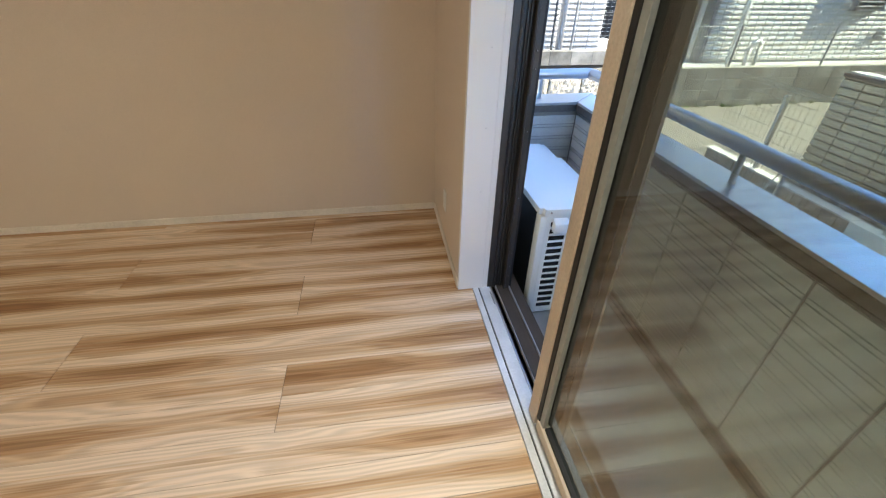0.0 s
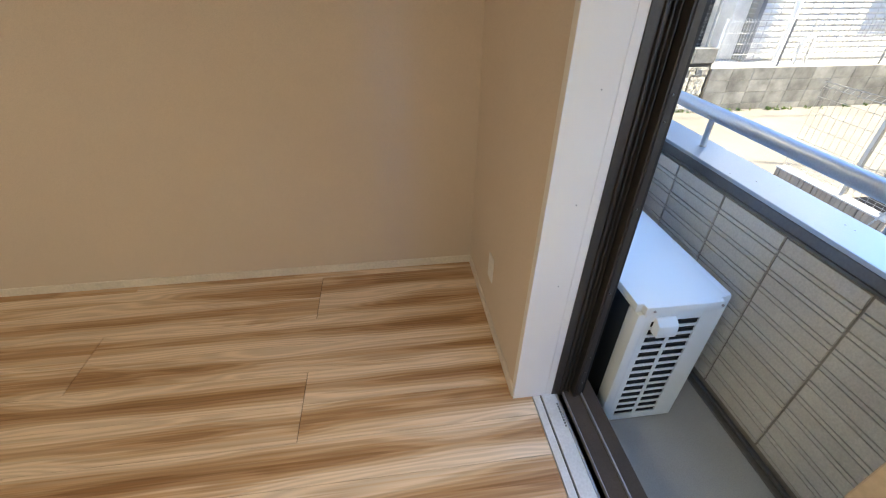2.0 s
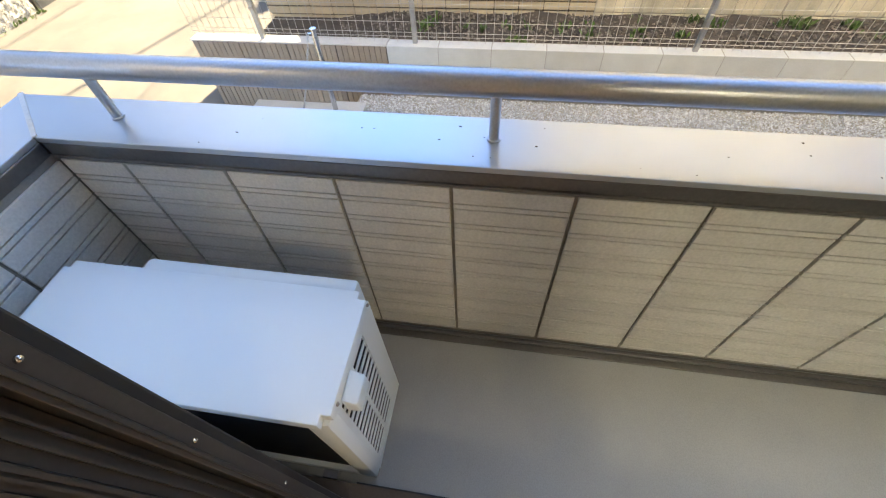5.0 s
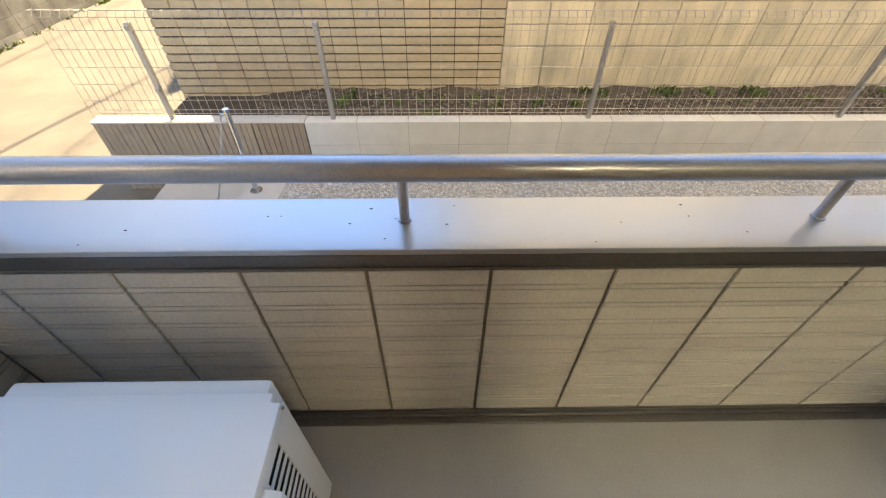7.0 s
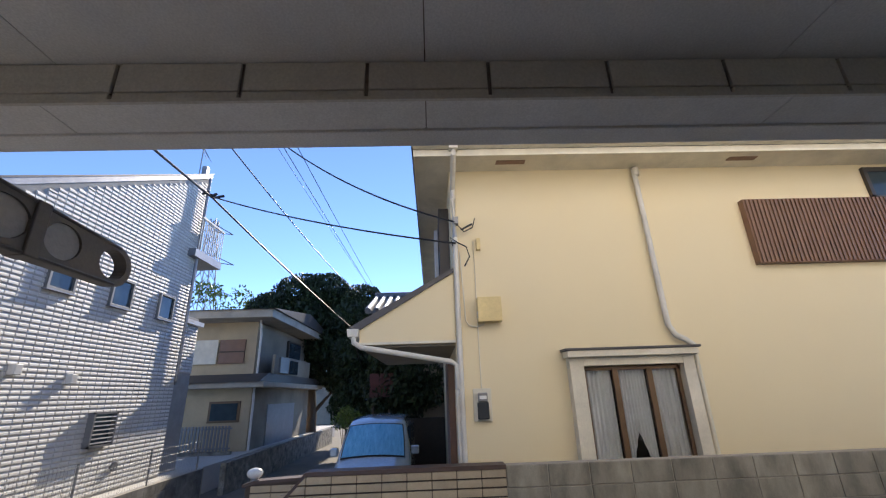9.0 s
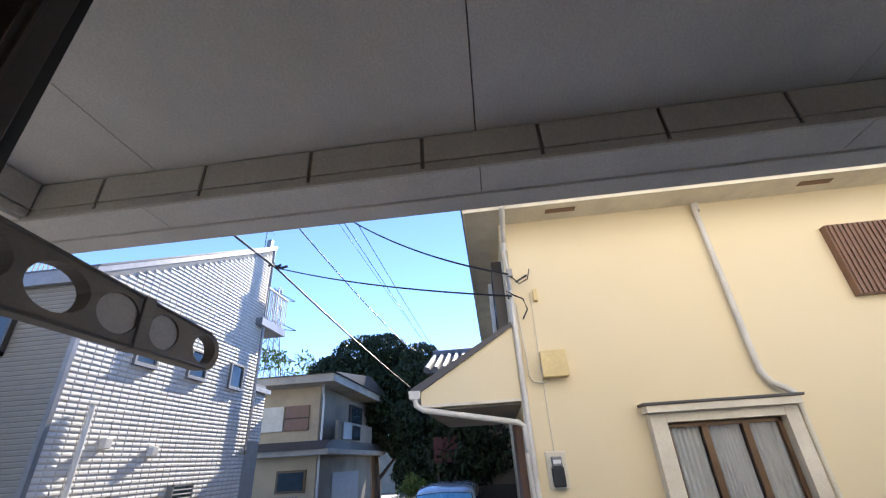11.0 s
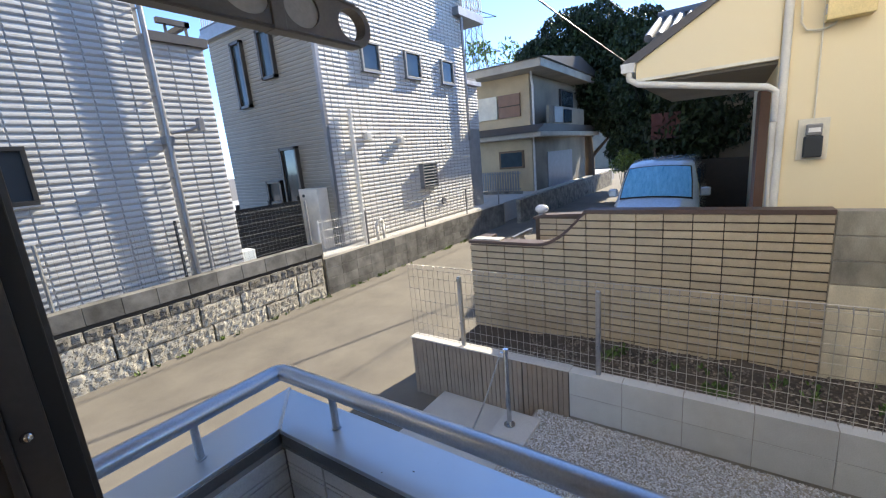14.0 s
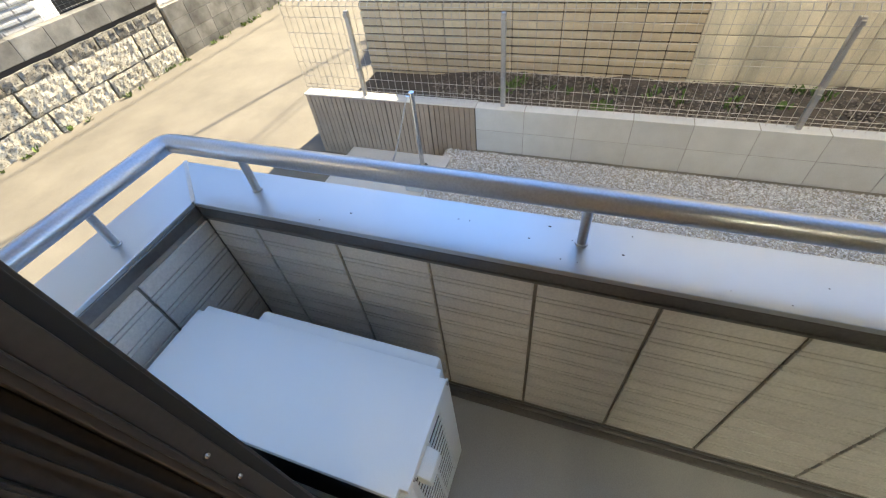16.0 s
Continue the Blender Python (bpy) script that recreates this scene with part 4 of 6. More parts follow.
# gate pier, globe lamp and gate of the drive
pier = tagged(new("gate_pier"), "tan tiled gate pier with curved brown coping", "gate pier")
bm = bmesh.new()
prism(bm, [(3.54, -1.0), (3.54, 0.60), (3.44, 0.63), (2.70, 0.66), (2.70, -1.0)], "x", 5.95, 6.09)
part("body", bm, M_JOINT_DK, pier)
bm = bmesh.new()
prism(bm, [(3.56, 0.60), (3.44, 0.632), (2.69, 0.662), (2.69, 0.695), (3.44, 0.665), (3.58, 0.63)], "x", 5.93, 6.11)
part("coping", bm, M_CAP, pier)
globe = thing("globe_lamp", "white frosted globe lamp on the gate pier", "lamp")
bm = bmesh.new()
bmesh.ops.create_uvsphere(bm, u_segments=20, v_segments=12, radius=0.075)
bmesh.ops.scale(bm, verts=bm.verts, vec=(1, 1.25, 0.8))
bmesh.ops.translate(bm, verts=bm.verts, vec=(6.02, 3.47, 0.735))
part("globe", bm, M_LAMPGLASS, globe, smooth=True)
bm = bmesh.new()
tube(bm, (6.02, 3.47, 0.645), (6.02, 3.47, 0.69), 0.045, seg=14)
part("base", bm, M_GREYMETAL, globe)
gate = thing("driveway_gate", "folded metal driveway gate behind the tiled wall", "gate")
for k in range(7):
    y = 3.45 + 0.05 * k
    part("bar", boxes((5.42 + 0.08 * k, 5.44 + 0.08 * k, y, y + 0.02, -0.75, 0.42)), M_GREYMETAL, gate)
part("top_rail", boxes((5.36, 5.98, 3.60, 3.64, 0.43, 0.47)), M_STEEL, gate)
part("low_rail", boxes((5.36, 5.98, 3.60, 3.64, -0.65, -0.61)), M_STEEL, gate)

# ---- yellow house ----
HX, HY = 5.90, 1.03
house = thing("yellow_house", "two-storey cream-yellow rendered house beyond the garden wall", "house")
WY0, WY1, WZ0, WZ1 = -1.80, -0.555, 0.55, 1.81
SY0, SY1, SZ0, SZ1 = -5.42, -3.22, 3.11, 4.08
bm = bmesh.new()
cy, cz = [-11.0, WY0, WY1, HY], [-1.0, WZ0, WZ1, 4.70]
grid = [[bm.verts.new((HX, y, z)) for z in cz] for y in cy]
for a in range(3):
    for b in range(3):
        if (a, b) != (1, 1):
            bm.faces.new((grid[a][b], grid[a + 1][b], grid[a + 1][b + 1], grid[a][b + 1]))
ext = bmesh.ops.extrude_face_region(bm, geom=list(bm.faces))
bmesh.ops.translate(bm, verts=[v for v in ext["geom"] if isinstance(v, bmesh.types.BMVert)], vec=(0.2, 0, 0))
part("side_wall", boxes((HX + 0.2, 12.5, HY - 0.2, HY, -1.0, 4.70)), M_YELLOW, house)
part("wall", bm, M_YELLOW, house)
part("core", boxes((HX + 0.9, 12.4, -11, HY - 0.25, -1.0, 4.9)), M_GREYREN, house)
part("eave_soffit", boxes((5.36, 12.9, -11, 1.52, 4.672, 4.70)), M_YTRIM, house)
part("fascia", boxes((5.345, 5.362, -11, 1.535, 4.60, 4.70), (5.362, 12.9, 1.52, 1.535, 4.60, 4.72)), M_YTRIM, house, bevel=0.003)
bm = bmesh.new()
prism(bm, [(5.245, 4.705), (5.345, 4.705), (5.345, 4.80), (5.332, 4.80), (5.332, 4.72), (5.258, 4.72), (5.252, 4.80), (5.238, 4.80)], "y", -11, 1.54)
part("gutter", bm, M_YTRIM, house, "cream box gutter")
bm = bmesh.new()
prism(bm, [(5.30, 4.79), (9.1, 6.3), (12.95, 4.79), (12.95, 4.73), (5.30, 4.73)], "y", -11, 1.56)
part("roof", bm, M_ROOFD, house)
for k in range(19):
    y = 1.0 - 0.62 * k
    part("snow_guard", boxes((5.30, 5.34, y - 0.03, y + 0.03, 4.80, 4.89)), M_ROOFD, house)
for y in (0.15, -3.27):
    part("soffit_vent", boxes((5.60, 5.70, y - 0.21, y + 0.21, 4.664, 4.672)), M_SHUTTER, house, "brown soffit vent")
# downpipe at the corner with brackets
bm = bmesh.new()
chain_tube(bm, [(5.29, 0.99, 4.72), (5.29, 0.99, 4.60), (5.84, 0.99, 4.36), (5.86, 0.985, 4.2), (5.86, 0.985, 3.6), (5.86, 0.985, 1.0), (5.86, 0.985, -0.6)], 0.036, seg=12)
part("downpipe", bm, M_WPIPE, house, "cream downpipe at the corner", smooth=True)
part("hopper", boxes((5.235, 5.345, 0.93, 1.05, 4.66, 4.82)), M_YTRIM, house, bevel=0.006)
bm = bmesh.new()
chain_tube(bm, [(5.84, -1.735, 4.62), (5.84, -1.737, 4.4), (5.84, -1.758, 2.45), (5.84, -1.765, 2.31), (5.84, -1.83, 2.18), (5.82, -1.94, 2.11), (5.82, -2.03, 2.04)], 0.036, seg=12)
part("downpipe", bm, M_WPIPE, house, "cream downpipe above the bay window", smooth=True)
bm = bmesh.new()
tube(bm, (5.84, -1.75, 4.52), (5.84, -1.75, 4.64), 0.052, seg=14)
part("pipe_collar", bm, M_WPIPE, house, smooth=True)
bm = bmesh.new()
chain_tube(bm, [(5.84, -2.04, 2.0), (5.84, -2.04, 0.6)], 0.028, seg=10)
part("downpipe", bm, M_YTRIM, house, smooth=True)
# bay window surround
part("window_hood", boxes((5.66, 5.90, -2.02, -0.305, 2.005, 2.033)), M_ROOFD, house, "dark metal window hood", bevel=0.004)
part("hood_trim", boxes((5.68, 5.90, -1.99, -0.335, 1.925, 2.003)), M_YTRIM, house, bevel=0.004)
for y0, y1, z0 in ((-0.545, -0.37, 0.5), (-1.955, -1.81, 0.5), (-1.809, -0.546, 1.82)):
    part("surround", boxes((5.76, 5.90, y0, y1, z0, 1.925)), M_YTRIM, house, bevel=0.003)
win = part("window", boxes((5.86, 5.90, WY0, WY0 + 0.04, WZ0, WZ1), (5.86, 5.90, WY1 - 0.04, WY1, WZ0, WZ1), (5.86, 5.90, WY0, WY1, WZ1 - 0.045, WZ1), (5.855, 5.90, -1.00, -0.93, WZ0, WZ1), (5.855, 5.90, -1.44, -1.37, WZ0, WZ1)), M_BRNFRAME, house, "bronze three-light window frame", bevel=0.003)
p = part("pane", boxes((5.885, 5.889, WY0 + 0.04, WY1 - 0.04, WZ0, WZ1 - 0.045)), M_GLASS, win)
p.visible_shadow = False
bm = bmesh.new()
def drape(bm, ya, yb, z0f, z1, x, folds):
    n = 36
    top, bot = [], []
    for k in range(n + 1):
        u = k / n
        y = ya + (yb - ya) * u
        dx = 0.007 * math.sin(u * folds * 2 * math.pi)
        top.append(bm.verts.new((x + dx, y, z1)))
        bot.append(bm.verts.new((x + dx * 1.6, y, z0f(u))))
    for k in range(n):
        bm.faces.new((top[k], top[k + 1], bot[k + 1], bot[k]))
drape(bm, -0.59, -0.92, lambda u: 0.5, 1.78, 5.918, 6)
drape(bm, -1.01, -1.36, lambda u: 0.62 + 0.42 * max(0, 1 - abs(u - 0.45) * 2.6), 1.80, 5.918, 9)
drape(bm, -1.45, -1.76, lambda u: 0.5, 1.78, 5.918, 5)
part("curtain", bm, M_CURTAIN, win, "white lace curtain, drawn aside in the middle")
# black sheet that stands in for the unlit room behind the curtains
part("dark_room", boxes((6.2, 6.24, -2.2, -0.3, 0.3, 2.1)), M_DARK, win)
# storm shutter upstairs
shut = part("storm_shutter", boxes((5.80, 5.90, SY0, SY1, SZ0, SZ1)), M_SHUTTER, house, "brown corrugated storm shutter box", bevel=0.004)
for k in range(36):
    y = SY1 - 0.03 - 0.0615 * k
    part("rib", boxes((5.782, 5.80, y - 0.032, y, SZ0 + 0.01, SZ1 - 0.01)), M_SHUTTER, shut)
w2 = part("window", boxes((5.85, 5.90, -8.0, -5.27, 4.07, 4.13), (5.85, 5.90, -5.33, -5.27, 4.08, 4.60), (5.85, 5.90, -8.0, -5.33, 4.53, 4.60)), M_ALU, house, "dark upstairs window frame")
part("pane", boxes((5.87, 5.876, -8.0, -5.33, 4.10, 4.56)), M_WINGLASS, w2)
# meter, cabinet and service wires
mb = part("meter_board", boxes((5.872, 5.90, 0.62, 0.845, 1.22, 1.60)), M_YTRIM, house, "cream meter backboard", bevel=0.004)
part("meter_body", boxes((5.80, 5.872, 0.665, 0.80, 1.245, 1.44)), M_DARK, mb, "black electricity meter", bevel=0.012)
part("meter_dial", boxes((5.80, 5.872, 0.675, 0.79, 1.442, 1.55)), M_GREYMETAL, mb, "grey glazed meter dial", bevel=0.012)
part("dial_window", boxes((5.794, 5.80, 0.69, 0.775, 1.475, 1.515)), M_CASING, mb)
cab = part("junction_cabinet", boxes((5.74, 5.90, 0.425, 0.735, 2.41, 2.73)), M_YBOX, house, "yellow painted junction cabinet", bevel=0.006)
part("hinge", boxes((5.745, 5.77, 0.735, 0.745, 2.46, 2.54)), M_GREYMETAL, cab)
bm = bmesh.new()
chain_tube(bm, [(5.885, 0.735, 3.55), (5.885, 0.73, 3.0), (5.885, 0.735, 2.3), (5.885, 0.735, 1.55)], 0.007, seg=6)
chain_tube(bm, [(5.87, 0.93, 3.40), (5.87, 0.90, 2.75), (5.87, 0.89, 2.45), (5.87, 0.85, 2.38), (5.87, 0.74, 2.36), (5.87, 0.66, 2.39), (5.87, 0.64, 2.44)], 0.010, seg=6)
part("service_cable", bm, M_YTRIM, house)
bk = part("cable_bracket", boxes((5.80, 5.90, 0.93, 1.00, 3.80, 3.90)), M_GREYMETAL, house, "grey cable bracket with insulators")
part("cable_bracket", boxes((5.82, 5.90, 0.64, 0.69, 3.42, 3.58)), M_YBOX, house)
for k in range(4):
    bm = bmesh.new()
    tube(bm, (5.80, 0.90 - 0.04 * k, 3.70 + 0.022 * k), (5.80, 0.86 - 0.04 * k, 3.715 + 0.022 * k), 0.014, seg=8)
    part("insulator", bm, M_DARK, bk)
bm = bmesh.new()
chain_tube(bm, [(5.80, 0.95, 3.78), (5.78, 0.86, 3.66), (5.78, 0.74, 3.72), (5.78, 0.70, 3.86)], 0.008, seg=6)
chain_tube(bm, [(5.80, 1.02, 3.46), (5.79, 1.05, 3.58), (5.78, 0.95, 3.50), (5.78, 0.84, 3.44), (5.80, 0.80, 3.30), (5.84, 0.87, 3.18)], 0.010, seg=6)
part("looped_cable", bm, M_CABLE, bk)
# side windows upstairs, seen at a slant
for x in (6.5, 8.0):
    sw = part("side_window", boxes((x, x + 0.06, HY, HY + 0.16, 2.95, 4.35), (x + 0.94, x + 1.0, HY, HY + 0.16, 2.95, 4.35), (x + 0.06, x + 0.94, HY, HY + 0.16, 2.95, 3.02), (x + 0.06, x + 0.94, HY, HY + 0.16, 4.28, 4.35), (x + 0.06, x + 0.94, HY, HY + 0.16, 3.62, 3.68)), M_ALU, house, bevel=0.004)
    part("pane", boxes((x + 0.06, x + 0.94, HY + 0.05, HY + 0.056, 3.02, 4.28)), M_WINGLASS, sw)
part("shutter_case", boxes((7.55, 7.98, HY, HY + 0.22, 2.9, 4.4)), M_WHITEMETAL, house, "pale metal shutter case", bevel=0.006)
# lean-to porch roof
bm = bmesh.new()
prism(bm, [(HY + 0.001, 3.10), (2.27, 2.36), (2.27, 2.17), (HY + 0.001, 2.17)], "x", 5.88, 5.96)
part("porch_gable", bm, M_YELLOW, house, "cream sloping porch gable")
bm = bmesh.new()
prism(bm, [(HY + 0.001, 3.16), (2.40, 2.395), (2.40, 2.365), (2.27, 2.362), (HY + 0.001, 3.10)], "x", 5.84, 9.2)
part("porch_roof", bm, M_ROOFD, house, "dark metal porch roof")
part("porch_ceiling", boxes((5.96, 9.2, HY, 2.27, 2.14, 2.17)), M_GREYREN, house)
part("porch_trim", boxes((5.865, 5.88, HY, 2.27, 2.17, 2.20)), M_YTRIM, house)
bm = bmesh.new()
prism(bm, [(2.28, 2.27), (2.41, 2.27), (2.42, 2.37), (2.27, 2.37)], "x", 5.80, 9.2)
part("porch_gutter", bm, M_WPIPE, house, bevel=0.006)
bm = bmesh.new()
chain_tube(bm, [(5.84, 2.34, 2.30), (5.84, 2.33, 2.20), (5.84, 2.24, 2.14), (5.84, 1.10, 1.93), (5.85, 1.03, 1.88), (5.86, 1.03, 1.6), (5.86, 1.03, -0.5)], 0.034, seg=12)
part("porch_pipe", bm, M_WPIPE, house, "white slanting gutter pipe", smooth=True)
for x in (6.6, 7.0, 7.4):
    part("entrance_door", boxes((x, x + 0.35, 1.031, 1.12, -0.7, 2.0)), M_SHUTTER, house, "dark brown entrance screen")
# ---- lane wall of rough stone, opposite ----
LY = 7.60
stonewall = tagged(new("wall_stone"), "old retaining wall of rough tuff blocks with concrete coping", "", "", "structure")
part("core", boxes((-6.0, 5.50, LY + 0.03, LY + 0.30, -1.2, -0.06)), M_STONEGAP, stonewall)
lowwall = tagged(new("wall_lane"), "grey concrete block wall along the lane", "", "", "structure")
part("core", boxes((5.52, 13.2, LY + 0.012, LY + 0.12, -1.2, -0.14)), M_JOINT, lowwall)
structure("yard_ground", boxes((-6, 30, LY + 0.2, 30, -1.2, -0.16)), M_CONC, "plain yard behind the lane wall")


def tile_grid(name, material, x0, x1, y, z0, z1, tw, th, parent, top=None, depth=0.015, lean=0.003):
    """Siding of small pillowed tiles on a wall that faces the lane, in one mesh; top(x) trims it under a sloping roof."""
    verts2, faces2 = [], []
    nx, nz = int(round((x1 - x0) / tw)), int(round((z1 - z0) / th))
    tw, th = (x1 - x0) / nx, (z1 - z0) / nz
    gx, gz = 0.0025, 0.003
    for i in range(nx):
        for j in range(nz):
            a, b = x0 + i * tw + gx, x0 + (i + 1) * tw - gx
            c, d = z0 + j * th + gz, z0 + (j + 1) * th - gz
            if top and d > top(a):
                if c > top(a) - 0.03:
                    continue
                d = top(a)
            n = len(verts2)
            o = depth
            e = min(0.032, (d - c) * 0.4)
            verts2 += [(a, y, c), (b, y, c), (b, y, d), (a, y, d),
                       (a + 0.012, y - o - lean, c + e * 0.7), (b - 0.012, y - o - lean, c + e * 0.7), (b - 0.012, y - o, d - e), (a + 0.012, y - o, d - e)]
            faces2 += [(n + 4, n + 5, n + 6, n + 7), (n, n + 1, n + 5, n + 4), (n + 1, n + 2, n + 6, n + 5), (n + 2, n + 3, n + 7, n + 6), (n + 3, n, n + 4, n + 7)]
    me = bpy.data.meshes.new(name)
    me.from_pydata(verts2, [], faces2)
    me.materials.append(material)
    ob = new(name, me)
    ob.parent = parent
    return tagged(ob, "", "", "", "stuff")


def course_grid(name, material, x, y0, y1, z0, z1, th, parent):
    """Ribbed siding on a wall that faces along the lane."""
    verts2, faces2 = [], []
    nz = int(round((z1 - z0) / th))
    th = (z1 - z0) / nz
    for j in range(nz):
        c, d = z0 + j * th + 0.006, z0 + (j + 1) * th - 0.006
        n = len(verts2)
        verts2 += [(x, y0, c), (x, y1, c), (x, y1, d), (x, y0, d), (x - 0.013, y0, c + 0.012), (x - 0.013, y1, c + 0.012), (x - 0.007, y1, d - 0.008), (x - 0.007, y0, d - 0.008)]
        faces2 += [(n + 4, n + 7, n + 6, n + 5), (n, n + 4, n + 5, n + 1), (n + 2, n + 6, n + 7, n + 3), (n, n + 3, n + 7, n + 4)]
    me = bpy.data.meshes.new(name)
    me.from_pydata(verts2, [], faces2)
    me.materials.append(material)
    ob = new(name, me)
    ob.parent = parent
    return tagged(ob, "", "", "", "stuff")


def small_window(parent, x0, x1, z0, z1, y, label="grey framed window", metal=None, glass=None):
    w = part("window", boxes((x0 - 0.05, x1 + 0.05, y - 0.075, y, z0 - 0.05, z0), (x0 - 0.05, x1 + 0.05, y - 0.075, y, z1, z1 + 0.05), (x0 - 0.05, x0, y - 0.075, y, z0, z1), (x1, x1 + 0.05, y - 0.075, y, z0, z1), (x0 - 0.05, x1 + 0.05, y - 0.01, y + 0.02, z0, z1)), metal or M_FENCEWIRE, parent, label, bevel=0.004)
    part("pane", boxes((x0, x1, y - 0.030, y - 0.022, z0, z1)), glass or M_WINGLASS, w)
    part("sill", boxes((x0 - 0.07, x1 + 0.07, y - 0.10, y, z0 - 0.075, z0 - 0.051)), M_GREYMETAL, w)
    return w


# ---- white three-storey house ----
WYF, WXC, WXE = 8.20, 6.52, 12.15
white = thing("white_house", "white tile-clad three-storey house with a sloping roof edge", "house")
roofz = lambda x: 4.96 + (x - 6.50) * 0.573
bm = bmesh.new()
prism(bm, [(WXC, -0.5), (WXE, -0.5), (WXE, roofz(WXE)), (WXC, roofz(WXC))], "y", WYF + 0.001, 12.0)
part("wall", bm, M_WGROOVE, white)
tile_grid("front_tiles", M_WTILE, WXC + 0.02, WXE, WYF, -0.12, 8.30, 0.195, 0.090, white, top=lambda x: roofz(x) - 0.12)
# side face carries its shade in the siding colour
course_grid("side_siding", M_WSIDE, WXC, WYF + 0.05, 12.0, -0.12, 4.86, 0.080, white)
part("corner_trim", boxes((WXC - 0.03, WXC + 0.05, WYF - 0.035, WYF + 0.06, -0.12, 4.90)), M_GREYMETAL, white)
bm = bmesh.new()
prism(bm, [(WXC - 0.1, roofz(WXC - 0.1) - 0.03), (WXE + 0.08, roofz(WXE + 0.08) - 0.03), (WXE + 0.08, roofz(WXE + 0.08) + 0.10), (WXC - 0.1, roofz(WXC - 0.1) + 0.10)], "y", WYF - 0.06, 12.1)
part("verge", bm, M_GREYMETAL, white, "grey metal roof verge")
bm = bmesh.new()
prism(bm, [(WXC - 0.1, roofz(WXC - 0.1) + 0.101), (WXE + 0.08, roofz(WXE + 0.08) + 0.101), (WXE + 0.08, roofz(WXE + 0.08) + 0.14), (WXC - 0.1, roofz(WXC - 0.1) + 0.14)], "y", WYF - 0.09, 12.1)
part("roof", bm, M_ROOFD, white)
part("roof_post", boxes((11.85, 12.0, WYF - 0.05, WYF + 0.1, 8.10, 8.45)), M_GREYMETAL, white)
for x0, x1 in ((7.79, 8.29), (9.31, 9.85), (10.90, 11.42)):
    small_window(white, x0, x1, 3.61, 4.15, WYF)
# exhaust hoods, barred vent, pipes
for x, z in ((7.62, 2.16), (8.77, 2.05)):
    part("exhaust_hood", boxes((x - 0.07, x + 0.07, WYF - 0.13, WYF, z - 0.09, z + 0.08)), M_WHITEMETAL, white, bevel=0.012)
vt = part("vent_grille", boxes((9.46, 10.12, WYF - 0.14, WYF - 0.10, 0.77, 0.81), (9.46, 10.12, WYF - 0.14, WYF - 0.10, 1.39, 1.43), (9.46, 9.50, WYF - 0.14, WYF, 0.77, 1.43), (10.08, 10.12, WYF - 0.14, WYF, 0.77, 1.43)), M_GREYMETAL, white, "barred vent window")
part("dark_pane", boxes((9.50, 10.08, WYF - 0.045, WYF - 0.03, 0.80, 1.40)), M_WINGLASS, vt)
for k in range(7):
    part("bar", boxes((9.50, 10.08, WYF - 0.135, WYF - 0.115, 0.84 + 0.08 * k, 0.862 + 0.08 * k)), M_WHITEMETAL, vt)
bm = bmesh.new()
tube(bm, (7.12, WYF - 0.10, -0.16), (7.12, WYF - 0.10, 2.73), 0.045, seg=12)
part("duct", bm, M_WHITEMETAL, white, "cream service duct", smooth=True)
bm = bmesh.new()
chain_tube(bm, [(7.32, WYF - 0.3, -0.16), (7.32, WYF - 0.3, 0.16), (7.36, WYF - 0.3, 0.24), (7.48, WYF - 0.3, 0.28), (7.52, WYF - 0.3, 0.20), (7.52, WYF - 0.3, -0.16)], 0.04, seg=10)
part("bent_duct", bm, M_WHITEMETAL, white, smooth=True)
bm = bmesh.new()
tube(bm, (10.45, WYF - 0.06, 0.32), (10.45, WYF, 0.32), 0.09, seg=16)
part("round_vent", bm, M_GREYMETAL, white, smooth=True)
bm = bmesh.new()
tube(bm, (12.02, WYF - 0.11, 2.1), (12.02, WYF - 0.11, 8.1), 0.042, seg=10)
tube(bm, (12.02, WYF - 0.11, 2.12), (12.14, WYF - 0.04, 2.04), 0.042, seg=10)
part("downpipe", bm, M_GREYMETAL, white)
# balcony at the far corner
bal = part("balcony", boxes((11.72, 13.2, 7.98, 9.4, 5.48, 5.70)), M_GREYMETAL, white, "grey balcony slab with railing")
for k in range(13):
    x = 11.9 + 0.105 * k
    part("baluster", boxes((x, x + 0.02, 8.02, 8.04, 5.70, 6.70)), M_WHITEMETAL, bal)
part("top_rail", boxes((11.88, 13.2, 8.00, 8.06, 6.70, 6.75)), M_WHITEMETAL, bal)
wing = part("rear_wing", boxes((12.16, 13.3, 8.45, 11.5, -0.5, 3.95)), M_WGROOVE, white)
part("wing_cornice", boxes((12.16, 13.42, 8.33, 11.5, 3.72, 3.84)), M_WHITEMETAL, white)
tile_grid("wing_tiles", M_WTILE, 12.2, 13.3, 8.44, 2.35, 3.70, 0.195, 0.090, white)
# windows of the shaded side
for y0, y1, z0, z1 in ((10.57, 11.0, 3.06, 4.50), (9.46, 9.95, 3.53, 4.54), (9.18, 9.79, 0.56, 2.06), (9.92, 10.5, 0.81, 1.35)):
    w = part("side_window", boxes((WXC - 0.10, WXC, y0, y1, z0, z0 + 0.06), (WXC - 0.10, WXC, y0, y1, z1 - 0.06, z1), (WXC - 0.10, WXC, y0, y0 + 0.06, z0, z1), (WXC - 0.10, WXC, y1 - 0.06, y1, z0, z1)), M_ALU, white, "dark framed side window")
    part("pane", boxes((WXC - 0.045, WXC - 0.035, y0 + 0.05, y1 - 0.05, z0 + 0.05, z1 - 0.05)), M_WINGLASS, w)
